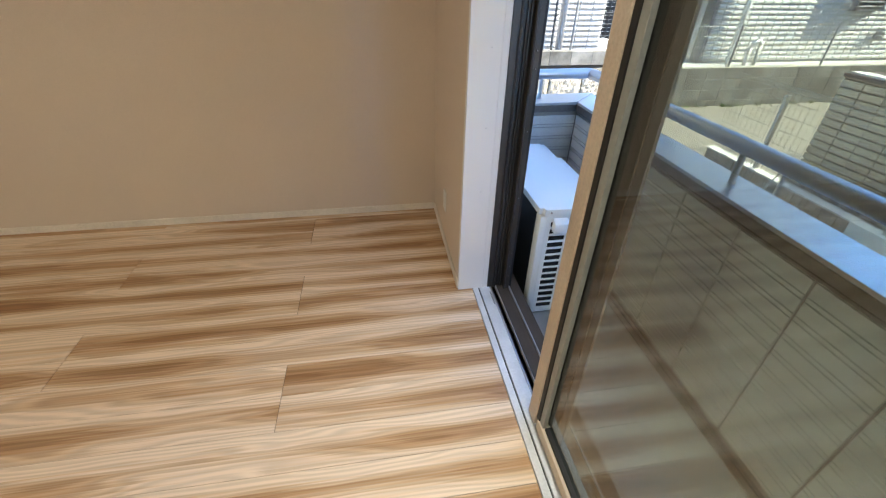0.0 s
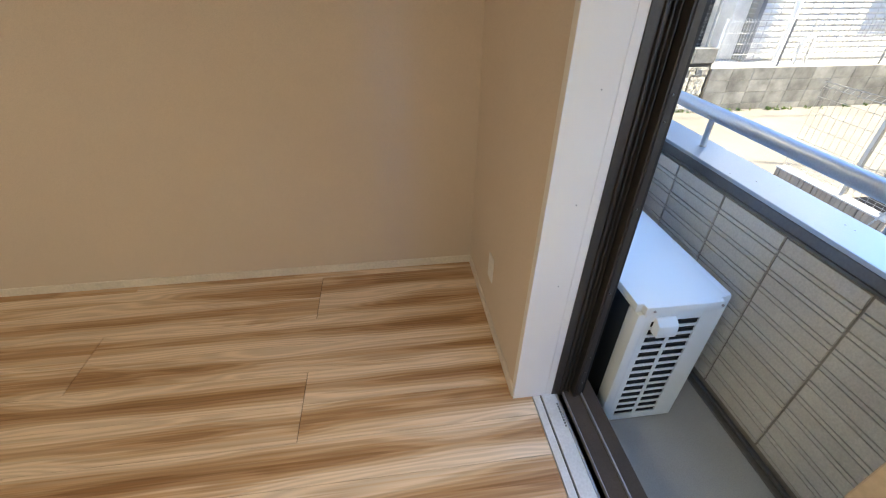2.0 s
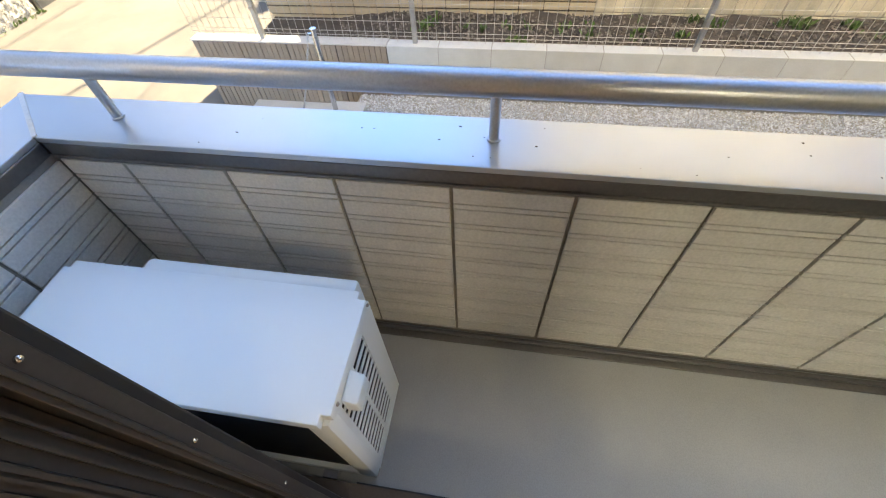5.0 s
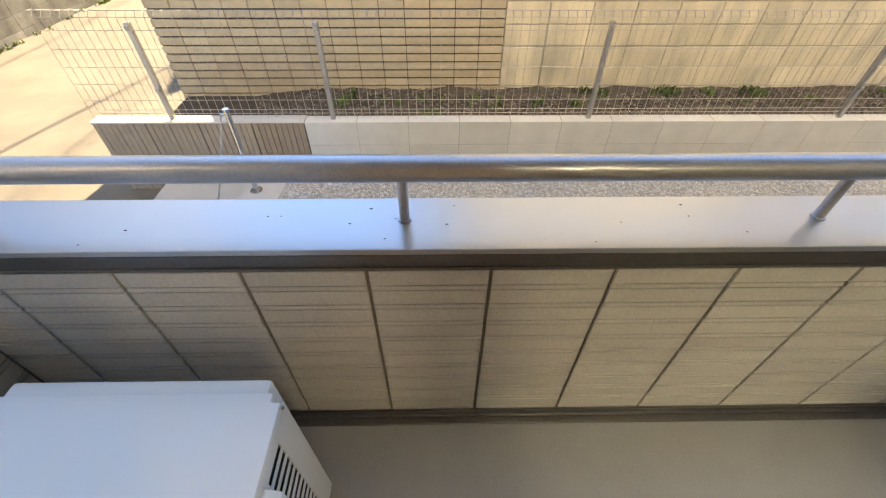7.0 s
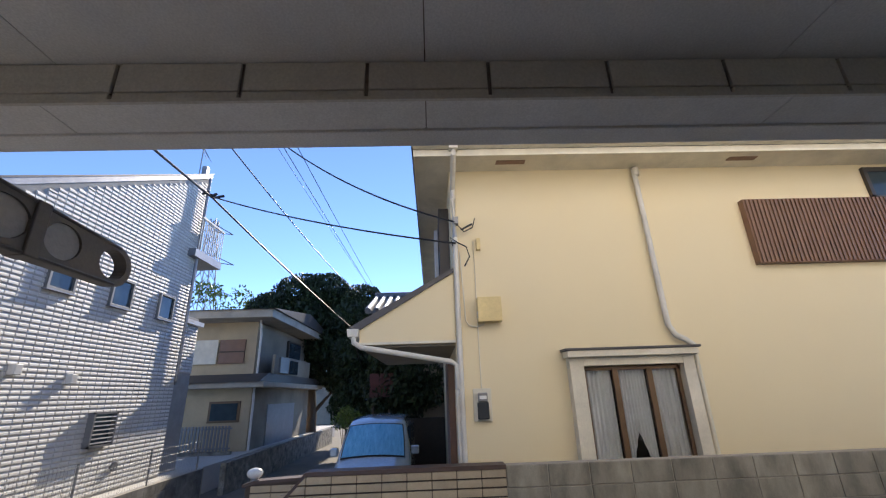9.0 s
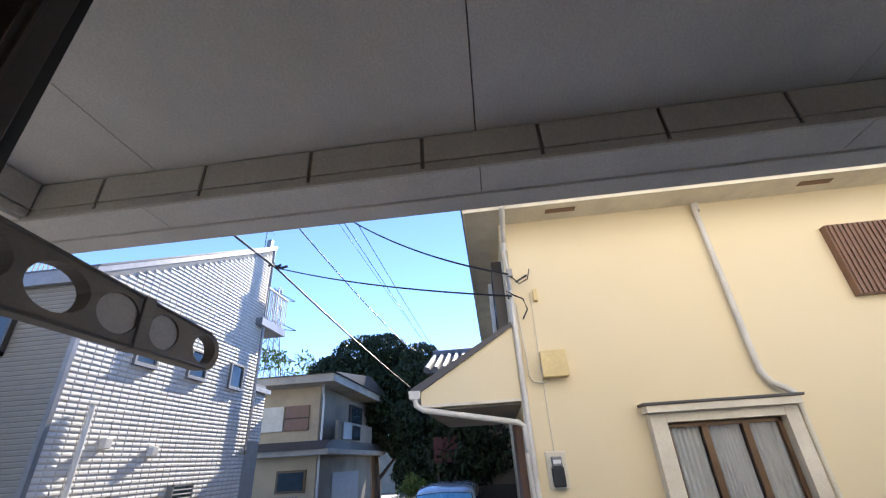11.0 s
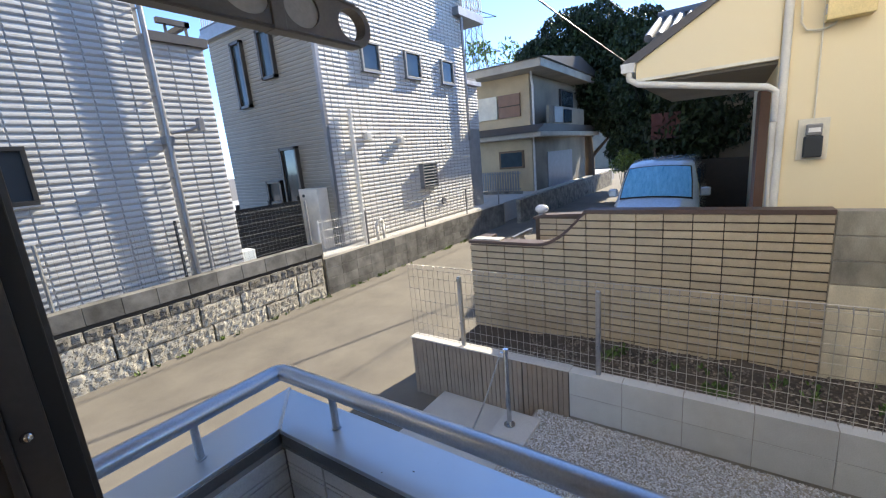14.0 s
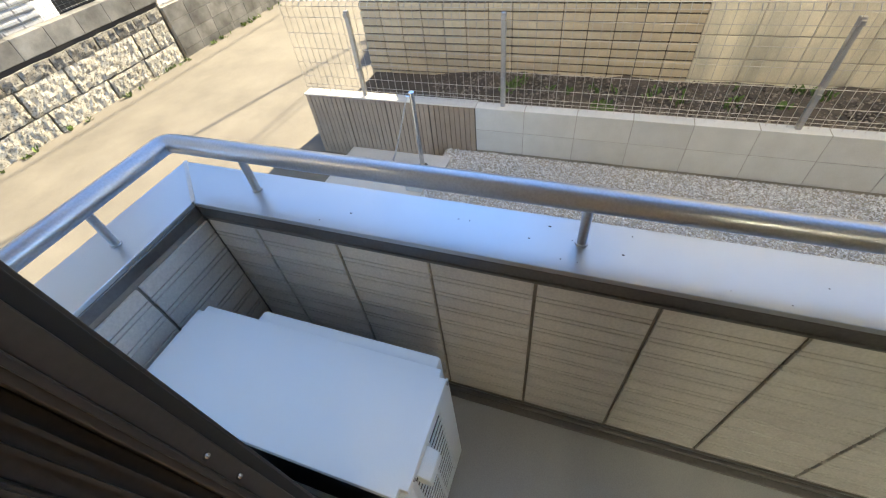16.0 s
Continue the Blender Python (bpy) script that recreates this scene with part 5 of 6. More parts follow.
part("side_cornice", boxes((WXC - 0.14, WXC + 0.2, WYF + 0.1, 12.1, 4.74, 4.90)), M_GREYMETAL, white)
terrace = part("roof_railing", boxes((WXC - 0.05, WXC, 9.0, 12.1, 5.36, 5.40), (WXC - 0.05, WXC, 9.0, 12.1, 4.98, 5.01)), M_WHITEMETAL, white, "white roof terrace railing")
for k in range(30):
    y = 9.05 + 0.104 * k
    part("baluster", boxes((WXC - 0.04, WXC - 0.02, y, y + 0.02, 4.90, 5.36)), M_WHITEMETAL, terrace)
meter = thing("utility_cabinet", "tall white utility cabinet at the house corner", "cabinet")
part("body", boxes((6.22, 6.50, 8.42, 9.02, -0.16, 1.14)), M_WHITEMETAL, meter, bevel=0.01)
bm = bmesh.new()
tube(bm, (6.215, 8.86, 1.0), (6.20, 8.86, 1.0), 0.035, seg=12)
part("dial", bm, M_DARK, meter)
# aerial
aerial = thing("tv_aerial", "thin roof television aerial", "aerial")
bm = bmesh.new()
tube(bm, (11.75, 8.3, 8.0), (11.75, 8.3, 9.75), 0.018, seg=6)
part("mast", bm, M_GREYMETAL, aerial)
bm = bmesh.new()
tube(bm, (11.0, 8.1, 8.95), (12.5, 8.6, 9.1), 0.012, seg=5)
tube(bm, (11.3, 8.2, 9.6), (12.3, 8.5, 9.7), 0.012, seg=5)
for k in range(6):
    x = 11.1 + 0.25 * k
    tube(bm, (x, 8.0 + 0.07 * k, 8.80 + 0.02 * k), (x, 8.25 + 0.07 * k, 9.16 + 0.02 * k), 0.008, seg=5)
part("elements", bm, M_GREYMETAL, aerial)

# ---- pale house beside it ----
LYF, LXE, LXS = 7.90, 4.14, 3.36
pale = thing("pale_house", "pale grey tile-clad house behind the stone wall", "house")
part("wall", boxes((-6.0, LXS, LYF + 0.001, 12, -0.5, 8.0), (LXS, LXE, LYF + 0.001, 12, -0.5, 3.48)), M_WGROOVE, pale)
tile_grid("front_tiles", M_LTILE, -0.6, LXS - 0.05, LYF, -0.14, 8.0, 0.215, 0.084, pale)
tile_grid("step_tiles", M_LTILE, LXS + 0.05, LXE, LYF, -0.14, 3.40, 0.215, 0.084, pale)
part("parapet_cap", boxes((LXS + 0.06, LXE + 0.05, LYF - 0.07, 12, 3.42, 3.54)), M_ROOFD, pale)
rr = part("roof_rail", boxes((LXS + 0.25, LXE - 0.10, LYF + 0.05, LYF + 0.12, 3.70, 3.77), (LXE - 0.17, LXE - 0.10, LYF + 0.05, 9.2, 3.70, 3.77)), M_ROOFD, pale, "black flat roof rail")
for x in (3.7, 3.98):
    part("stanchion", boxes((x, x + 0.03, LYF + 0.07, LYF + 0.10, 3.54, 3.70)), M_ROOFD, rr)
bm = bmesh.new()
tube(bm, (LXS, LYF - 0.115, -0.16), (LXS, LYF - 0.115, 8.0), 0.035, seg=12)
for z in (0.5, 1.6, 2.7, 3.8, 4.9):
    tube(bm, (LXS, LYF - 0.09, z), (LXS, LYF + 0.01, z), 0.012, seg=6)
part("downpipe", bm, M_GREYMETAL, pale, "grey rainwater pipe", smooth=True)
part("pipe_box", boxes((LXS - 0.06, LXS + 0.07, LYF - 0.13, LYF, 2.06, 2.16)), M_GREYMETAL, pale)
bm = bmesh.new()
chain_tube(bm, [(LXS + 0.05, LYF - 0.10, 2.20), (LXS + 0.30, LYF - 0.16, 2.24), (LXS + 0.42, LYF - 0.2, 2.30)], 0.022, seg=8)
part("bracket_arm", bm, M_GREYMETAL, pale)
part("sensor_lamp", boxes((LXS + 0.38, LXS + 0.46, LYF - 0.26, LYF - 0.16, 2.22, 2.40)), M_GREYMETAL, pale, bevel=0.01)
small_window(pale, 1.35, 1.84, 1.47, 2.02, LYF, "dark narrow window", M_RUBBER, M_DARK)
bm = bmesh.new()
tube(bm, (3.20, LYF - 0.10, 0.0), (3.20, LYF - 0.10, 1.0), 0.02, seg=8)
part("black_pipe", bm, M_DARK, pale)
# black panel fence and small unit between the houses
bfence = thing("black_fence", "black slatted fence between the two houses", "fence")
for k in range(14):
    z = -0.12 + 0.074 * k
    part("slat", boxes((4.16, 6.22, 9.0, 9.03, z, z + 0.068)), M_BLACKFENCE, bfence)
for x in (4.16, 4.84, 5.52, 6.20):
    part("post", boxes((x - 0.03, x + 0.03, 9.031, 9.08, -0.16, 1.0)), M_BLACKFENCE, bfence)
unit = thing("small_outdoor_unit", "white outdoor unit standing in the yard", "air conditioner")
part("body", boxes((4.10, 4.42, 8.0, 8.25, -0.15, 0.30)), M_ACWHITE, unit, bevel=0.01)
part("grille", boxes((4.13, 4.39, 7.985, 8.0, -0.08, 0.12)), M_GREYMETAL, unit)


def wall_fence(name, label, x0, x1, y, z0, z1, material, pitch=0.05, posts=2.0, gauge=0.003):
    th = thing(name, label, "fence")
    x = x0
    while x < x1:
        wire((x, y, z0 + 0.02), (x, y, z1), gauge)
        wire((x, y, z1), (x, y + 0.04, z1 + 0.03), gauge)
        x += pitch
    for k in range(5):
        z = z0 + 0.04 + (z1 - z0 - 0.05) * k / 4
        wire((x0, y, z), (x1, y, z), gauge)
    tagged(mesh_object("wire_panel", material, th), "", "", "", "stuff")
    x = x0
    while x < x1 + 0.1:
        bm = bmesh.new()
        tube(bm, (x, y + 0.03, z0 - 0.05), (x, y + 0.03, z1 + 0.03), 0.02, seg=8)
        part("post", bm, material, th)
        x += posts
    return th


wall_fence("white_wire_fence", "white wire fence on the lane wall", 5.55, 6.75, LY + 0.06, -0.14, 0.56, M_WHITEMETAL, 0.055, 1.2)
wall_fence("wire_fence", "thin grey wire fence on the lane wall", 6.8, 13.0, LY + 0.06, -0.14, 0.56, M_FENCEWIRE, 0.075, 2.05, 0.0022)
wall_fence("stone_wall_fence", "thin grey wire fence on the stone wall", -1.99, 5.43, LY + 0.15, 0.175, 0.95, M_FENCEWIRE, 0.075, 1.85, 0.0016)

# ---- old ochre house down the lane ----
old = thing("ochre_house", "old two-storey ochre house with deep eaves", "house")
part("wall", boxes((15.0, 21.5, 7.3, 12.5, -0.8, 1.95), (15.2, 21.3, 7.4, 12.4, 1.95, 4.15)), M_OCHRE, old)
# lane face greyed in its colour for the shade of the trees
part("grey_face", boxes((15.15, 21.45, 7.27, 7.299, -0.8, 1.95), (15.3, 21.25, 7.37, 7.399, 2.1, 4.15)), M_GREYREN, old, "stained face towards the lane, greyed for its tree shade")
part("lower_eave", boxes((14.5, 22.0, 6.75, 13.0, 1.95, 2.12)), M_EAVE, old, bevel=0.02)
bm = bmesh.new()
prism(bm, [(14.4, 2.121), (22.1, 2.121), (21.4, 2.40), (15.1, 2.40)], "y", 6.85, 12.9)
part("lower_roof", bm, M_ROOFD, old)
part("upper_eave", boxes((14.3, 22.2, 6.6, 13.2, 4.15, 4.42)), M_EAVE, old, bevel=0.02)
bm = bmesh.new()
prism(bm, [(14.2, 4.421), (22.3, 4.421), (18.3, 4.95)], "y", 6.5, 13.3)
part("upper_roof", bm, M_ROOFD, old)
ow = part("shutter_box", boxes((15.12, 15.2, 7.75, 8.6, 2.75, 3.55)), M_SHUTTER, old, "brown wooden shutter box")
part("shutter_slat", boxes((15.10, 15.12, 7.75, 8.6, 3.12, 3.16)), M_BARK, ow)
part("pale_shutter", boxes((15.10, 15.2, 8.65, 9.5, 2.75, 3.55)), M_YTRIM, old)
gw = part("window", boxes((18.2, 19.8, 7.28, 7.37, 2.9, 3.85)), M_ALU, old, "dark balcony window")
part("pane", boxes((18.3, 19.7, 7.26, 7.279, 2.98, 3.78)), M_WINGLASS, gw)
ob2 = part("balcony", boxes((15.6, 19.9, 6.85, 6.95, 2.40, 3.05)), M_GREYREN, old, "grey balcony front")
part("unit", boxes((16.0, 16.9, 6.78, 6.85, 2.45, 3.0)), M_GREYMETAL, ob2)
part("unit", boxes((17.2, 18.0, 6.78, 6.85, 2.45, 2.95)), M_WINGLASS, ob2)
lw = part("window", boxes((14.95, 15.0, 7.6, 8.6, 0.9, 1.55)), M_BRNFRAME, old)
part("pane", boxes((14.93, 14.95, 7.68, 8.52, 0.97, 1.48)), M_WINGLASS, lw)
part("garage_shutter", boxes((16.4, 19.4, 7.24, 7.27, -0.7, 1.4)), M_GREYMETAL, old)
bm = bmesh.new()
chain_tube(bm, [(14.9, 7.2, 4.15), (14.9, 7.2, 4.0), (15.15, 7.25, 3.7), (15.15, 7.25, 2.2)], 0.04, seg=8)
chain_tube(bm, [(14.95, 7.2, 1.95), (14.95, 7.2, 1.75), (15.02, 7.22, 1.5), (15.02, 7.22, -0.5)], 0.04, seg=8)
part("downpipe", bm, M_WHITEMETAL, old)
ofence = thing("slat_fence", "grey upright-slat fence before the ochre house", "fence")
for k in range(26):
    y = 7.5 + 0.1 * k
    part("slat", boxes((14.2, 14.23, y, y + 0.05, 0.15, 0.85)), M_GREYMETAL, ofence)
part("rail", boxes((14.23, 14.26, 7.45, 10.1, 0.75, 0.79), (14.23, 14.26, 7.45, 10.1, 0.2, 0.24)), M_GREYMETAL, ofence)
# fence base and far wall in dark tuff, tree shade put into the colour
part("base", boxes((14.15, 14.3, 7.4, 10.2, -0.8, 0.14)), M_STONE_DARK, ofence)
structure("wall_lane_far", boxes((13.25, 26, 7.05, 7.2, -1.0, -0.05)), M_STONE_DARK, "block wall further along the lane, darkened for tree shade")


# ---- trees ----
def leaf_cloud(blobs, size, seed, density):
    rnd = random.Random(seed)
    v2, f2 = [], []
    for cx, cy, cz, r in blobs:
        for _ in range(int(density * r * r)):
            d = Vector((rnd.gauss(0, 1), rnd.gauss(0, 1), rnd.gauss(0, 1))).normalized()
            rr = r * (0.62 + 0.42 * rnd.random() ** 0.7)
            p = Vector((cx, cy, cz)) + Vector((d.x, d.y, d.z * 0.85)) * rr
            q = Euler((rnd.uniform(0, 6.3), rnd.uniform(0, 6.3), rnd.uniform(0, 6.3))).to_matrix()
            s = size * rnd.uniform(0.6, 1.3)
            n = len(v2)
            for a, b in ((-1, 0), (-0.2, 0.42), (1, 0), (-0.2, -0.42)):
                v2.append(tuple(p + q @ Vector((a * s, b * s, 0.12 * s * (a * a)))))
            f2.append((n, n + 1, n + 2, n + 3))
    return v2, f2


def tree(name, label, base, height, blobs, size, seed, density, leaf, trunk_r):
    th = thing(name, label, "tree")
    bm = bmesh.new()
    bx, by, bz = base
    chain_pts = [(bx, by, bz), (bx + 0.08, by, bz + height * 0.25), (bx - 0.05, by + 0.1, bz + height * 0.5)]
    tube(bm, chain_pts[0], chain_pts[1], trunk_r, trunk_r * 0.8, 10)
    tube(bm, chain_pts[1], chain_pts[2], trunk_r * 0.8, trunk_r * 0.6, 10)
    for cx, cy, cz, r in blobs[:14]:
        tube(bm, chain_pts[2 if cz > bz + height * 0.5 else 1], (cx, cy, cz), trunk_r * 0.4, trunk_r * 0.08, 6)
    part("trunk", bm, M_BARK, th)
    v2, f2 = leaf_cloud(blobs, size, seed, density)
    me = bpy.data.meshes.new("crown")
    me.from_pydata(v2, [], f2)
    me.materials.append(leaf)
    crown = new("crown", me)
    crown.parent = th
    return th


rnd = random.Random(21)


def blob_field(center, spread, count, r0, r1):
    return [(center[0] + rnd.uniform(-1, 1) * spread[0], center[1] + rnd.uniform(-1, 1) * spread[1], center[2] + rnd.uniform(-1, 1) * spread[2], rnd.uniform(r0, r1)) for _ in range(count)]


big = [(22, 8.0, 6.3, 1.7), (22, 6.9, 6.7, 1.3), (22, 9.2, 5.5, 1.6), (22.4, 5.6, 5.2, 1.5), (21.8, 7.6, 4.6, 1.9), (22, 4.6, 4.6, 1.2), (22, 6.0, 3.4, 1.7), (22, 10.2, 4.6, 1.3)] + blob_field((22, 7.2, 4.2), (1.2, 2.6, 1.9), 26, 0.6, 1.2)
tree("evergreen_tree", "large dark evergreen tree beyond the houses", (22.0, 7.2, -0.8), 6.5, big, 0.105, 31, 2300, M_LEAF, 0.28)
low = blob_field((19.5, 3.6, 2.4), (1.2, 1.6, 1.3), 22, 0.6, 1.1)
tree("shade_tree", "dark evergreen tree over the drive", (19.5, 3.6, -0.8), 3.6, low, 0.09, 32, 2200, M_LEAF, 0.16)
low2 = blob_field((12.9, 2.2, 1.9), (0.4, 0.75, 0.75), 20, 0.35, 0.6)
tree("garden_tree", "dark leafy tree behind the parked car", (13.0, 2.2, -0.8), 2.6, low2, 0.09, 33, 1400, M_LEAF, 0.12)
bright = blob_field((12.6, 3.62, 1.12), (0.2, 0.26, 0.22), 9, 0.14, 0.26)
tree("sunlit_shrub", "sunlit yellow-green shrub beside the lane", (12.6, 3.62, -0.85), 1.8, bright, 0.045, 34, 2600, M_LEAF_LIGHT, 0.035)
bare = blob_field((30.0, 16.2, 8.0), (0.8, 2.0, 1.4), 16, 0.5, 0.9)
tree("sparse_tree", "thin-leaved tree in the distance", (30.0, 16.0, -0.8), 9.0, bare, 0.16, 35, 110, M_LEAF_LIGHT, 0.15)

# lattice power pylon far off
pylon = thing("power_pylon", "distant pale steel lattice power pylon", "pylon")
bm = bmesh.new()
cx, cy, H = 62.0, 35.5, 30.0
corner = lambda s, t, z: Vector((cx + s * (2.2 - 1.8 * z / H), cy + t * (2.2 - 1.8 * z / H), z - 1))
for s in (-1, 1):
    for t in (-1, 1):
        tube(bm, corner(s, t, 0), corner(s, t, H), 0.10, seg=4)
zz = [H * k / 12 for k in range(13)]
for a, b in zip(zz, zz[1:]):
    for s, t, s2, t2 in ((-1, -1, 1, -1), (1, -1, 1, 1), (1, 1, -1, 1), (-1, 1, -1, -1)):
        tube(bm, corner(s, t, a), corner(s2, t2, b), 0.05, seg=4)
        tube(bm, corner(s2, t2, a), corner(s, t, b), 0.05, seg=4)
part("tower", bm, M_GREYMETAL, pylon)
for z, w in ((17, 3.6), (22, 3.2), (27, 2.6)):
    bm = bmesh.new()
    for s in (-1, 1):
        tube(bm, (cx, cy, z), (cx - s * w * 0.5, cy + s * w, z - 0.2), 0.07, seg=4)
        tube(bm, (cx, cy, z + 1.3), (cx - s * w * 0.5, cy + s * w, z - 0.2), 0.07, seg=4)
    part("cross_arm", bm, M_GREYMETAL, pylon)

# ---- parked car ----
car = thing("parked_van", "pale blue small van with a blue windscreen sunshade", "car")
CX, CY = 8.7, 2.52
car.location.z = -0.05
bm = bmesh.new()
rings = []
for dx, w, belt, wr, zr in ((0.0, 0.60, -0.05, 0.54, 0.06), (0.07, 0.66, 0.10, 0.60, 0.26), (0.22, 0.70, 0.22, 0.63, 0.37), (0.52, 0.72, 0.34, 0.655, 0.455), (0.70, 0.72, 0.40, 0.635, 0.66), (0.90, 0.72, 0.42, 0.605, 0.89), (1.10, 0.72, 0.43, 0.575, 1.08),
                         (1.32, 0.72, 0.44, 0.565, 1.165), (1.9, 0.72, 0.44, 0.57, 1.20), (2.7, 0.72, 0.45, 0.57, 1.19), (3.2, 0.715, 0.45, 0.56, 1.13), (3.42, 0.70, 0.42, 0.57, 0.92), (3.52, 0.68, 0.20, 0.62, 0.40)):
    half = [(w * 0.97, -0.58), (w, -0.2), (w, belt), (wr + 0.02, zr - 0.09), (wr * 0.93, zr - 0.025), (wr * 0.6, zr)]
    rings.append([bm.verts.new((CX + dx, CY + y, z)) for y, z in half + [(0, zr + 0.012)] + [(-y, z) for y, z in half[::-1]]])
for a, b in zip(rings, rings[1:]):
    for k in range(len(a)):
        bm.faces.new((a[k], a[(k + 1) % len(a)], b[(k + 1) % len(a)], b[k]))
bm.faces.new(rings[0])
bm.faces.new(rings[-1][::-1])
part("body", bm, M_CAR, car, smooth=True)
for name, grow, lift, mat, note in (("windscreen_seal", 0.02, 0.014, M_RUBBER, "black windscreen surround"), ("windscreen", 0.0, 0.026, M_SHADE, "windscreen backed by a blue foil sunshade")):
    bm = bmesh.new()
    rows = []
    for dx, w, z in ((0.585 - grow, 0.60 + grow, 0.53 - grow), (0.82, 0.575 + grow, 0.80), (1.065 + grow, 0.53 + grow, 1.045 + grow)):
        rows.append([bm.verts.new((CX + dx - lift * 0.75, CY + w * u, z - 0.035 * u * u + lift * 0.7)) for u in (-1, -0.6, -0.2, 0.2, 0.6, 1)])
    for a, b in zip(rows, rows[1:]):
        for k in range(5):
            bm.faces.new((a[k], a[k + 1], b[k + 1], b[k]))
    gm = bmesh.ops.extrude_face_region(bm, geom=list(bm.faces))
    bmesh.ops.translate(bm, verts=[v for v in gm["geom"] if isinstance(v, bmesh.types.BMVert)], vec=(0.008, 0, -0.008))
    part(name, bm, mat, car, note)
for s in (-1, 1):
    for x in (CX + 1.3, CX + 2.3):
        part("side_glass", boxes((x, x + 0.9, CY + s * 0.665 - 0.02, CY + s * 0.665 + 0.02, 0.50, 0.96)), M_WINGLASS, car)
for s in (-1, 1):
    part("mirror", boxes((CX + 0.78, CX + 0.92, CY + s * 0.80 - 0.08, CY + s * 0.80 + 0.08, 0.50, 0.66)), M_CAR, car, bevel=0.03)
    for x in (CX + 0.6, CX + 2.9):
        bm = bmesh.new()
        tube(bm, (x, CY + s * 0.58, -0.53), (x, CY + s * 0.71, -0.53), 0.28, seg=24)
        wheel = part("wheel", bm, M_RUBBER, car, "black tyre")
        bm = bmesh.new()
        tube(bm, (x, CY + s * 0.70, -0.53), (x, CY + s * 0.72, -0.53), 0.17, seg=20)
        part("rim", bm, M_STEEL, wheel)
    part("headlight", boxes((CX - 0.01, CX + 0.10, CY + s * 0.50 - 0.13, CY + s * 0.50 + 0.13, 0.02, 0.16)), M_LAMPGLASS, car, bevel=0.02)

# tiled roof behind the porch, red roof and hedge wall down the lane
troof = thing("tiled_roof_house", "grey roof-tiled house showing above the porch", "house")
part("wall", boxes((14.0, 19.0, -3.0, 2.9, -0.8, 3.9)), M_GREYREN, troof)
bm = bmesh.new()
for k in range(15):
    y = 3.3 - 0.26 * k
    tube(bm, (13.2, y, 4.05), (15.6, y, 5.0), 0.10, seg=8)
    box(bm, 13.25, 13.3, y - 0.25, y - 0.02, 3.95, 4.06)
part("tiles", bm, M_ROOFTILE, troof, "grey ribbed roof tiles")
bm = bmesh.new()
prism(bm, [(13.2, 3.95), (15.6, 4.90), (18.5, 3.95)], "y", -3.2, 3.3)
part("roof", bm, M_ROOFD, troof)
bm = bmesh.new()
tube(bm, (15.6, 3.4, 5.05), (15.6, -3.2, 5.05), 0.14, seg=10)
part("ridge", bm, M_ROOFTILE, troof)
board = thing("red_board", "dull red board standing among the dark trees", "board")
part("panel", boxes((12.30, 12.33, 2.42, 3.05, 1.52, 2.13)), M_RED, board, bevel=0.004)
for y in (2.50, 2.93):
    part("post", boxes((12.331, 12.38, y, y + 0.05, -0.85, 2.05)), M_BARK, board)
structure("far_lane_wall", boxes((13.0, 30, 2.9, 3.05, -0.9, 0.6)), M_BLOCK_OLD, "sunlit old wall along the far lane")
structure("lane_end_wall", boxes((44, 44.3, -18, 34, -0.9, 3.0)), M_GREYREN, "plain wall closing the lane far off")
structure("carport_rear_wall", boxes((12.6, 12.8, HY, 2.9, -0.9, 0.95)), M_BARK, "dark brown rear fence of the drive")


# the old house and what stands behind it lie a little further down the lane
FAR = Matrix.Translation((0.56, 1.331, 1.522)) @ Matrix.Scale(1.14, 4) @ Matrix.Translation((-0.56, -1.331, -1.522))
for ob in list(bpy.data.objects):
    if ob.parent is None and ob.name in ("ochre_house", "slat_fence", "evergreen_tree", "sparse_tree"):
        ob.matrix_world = FAR @ ob.matrix_world

# ---- overhead cables ----
def cable(name, label, pts, r, sag, n=24):
    bm = bmesh.new()
    for a, b in zip(pts, pts[1:]):
        a, b = Vector(a), Vector(b)
        line = [a.lerp(b, k / n) - Vector((0, 0, sag * 4 * (k / n) * (1 - k / n))) for k in range(n + 1)]
        chain_tube(bm, line, r, seg=6)
    return tagged(part(name, bm, M_CABLE, None), label, "cable")


EYE0 = Vector((0.56, 1.331, 1.522))
along = lambda d, s: EYE0 + Vector(d) * s
cable("service_drop_cable", "thick twisted service cable over the lane", [along((0.56, 0.62, 0.55), 6.5), along((0.787, 0.459, 0.412), 9.5)], 0.022, 0.03)
cable("service_drop_cable", "thick twisted service cable over the lane", [along((0.787, 0.459, 0.412), 9.5), along((0.969, 0.19, 0.157), 13.0), along((0.985, 0.16, 0.06), 18.0)], 0.020, 0.05)
cable("overhead_wire", "thin black overhead wire", [along((0.60, 0.50, 0.62), 9.0), along((0.947, 0.198, 0.254), 20.0), along((0.97, 0.10, 0.20), 40.0)], 0.016, 0.15)
cable("overhead_wire", "thin black overhead wire", [along((0.70, 0.40, 0.59), 11.0), (5.80, 0.98, 3.82)], 0.014, 0.42)
cable("overhead_wire", "thin black overhead wire", [along((0.787, 0.459, 0.412), 9.5), (5.80, 0.98, 3.50)], 0.013, 0.10)
for d0, d1, r in (((0.72, 0.36, 0.60), (0.966, 0.131, 0.224), 0.0065), ((0.735, 0.325, 0.60), (0.965, 0.125, 0.229), 0.0065), ((0.70, 0.38, 0.605), (0.967, 0.130, 0.222), 0.004)):
    cable("overhead_wire", "thin black overhead wire", [along(d0, 6.4), along(d1, 15.6)], r, 0.04)
knot = thing("cable_clamp", "black cable clamp where the wires meet", "clamp")
bm = bmesh.new()
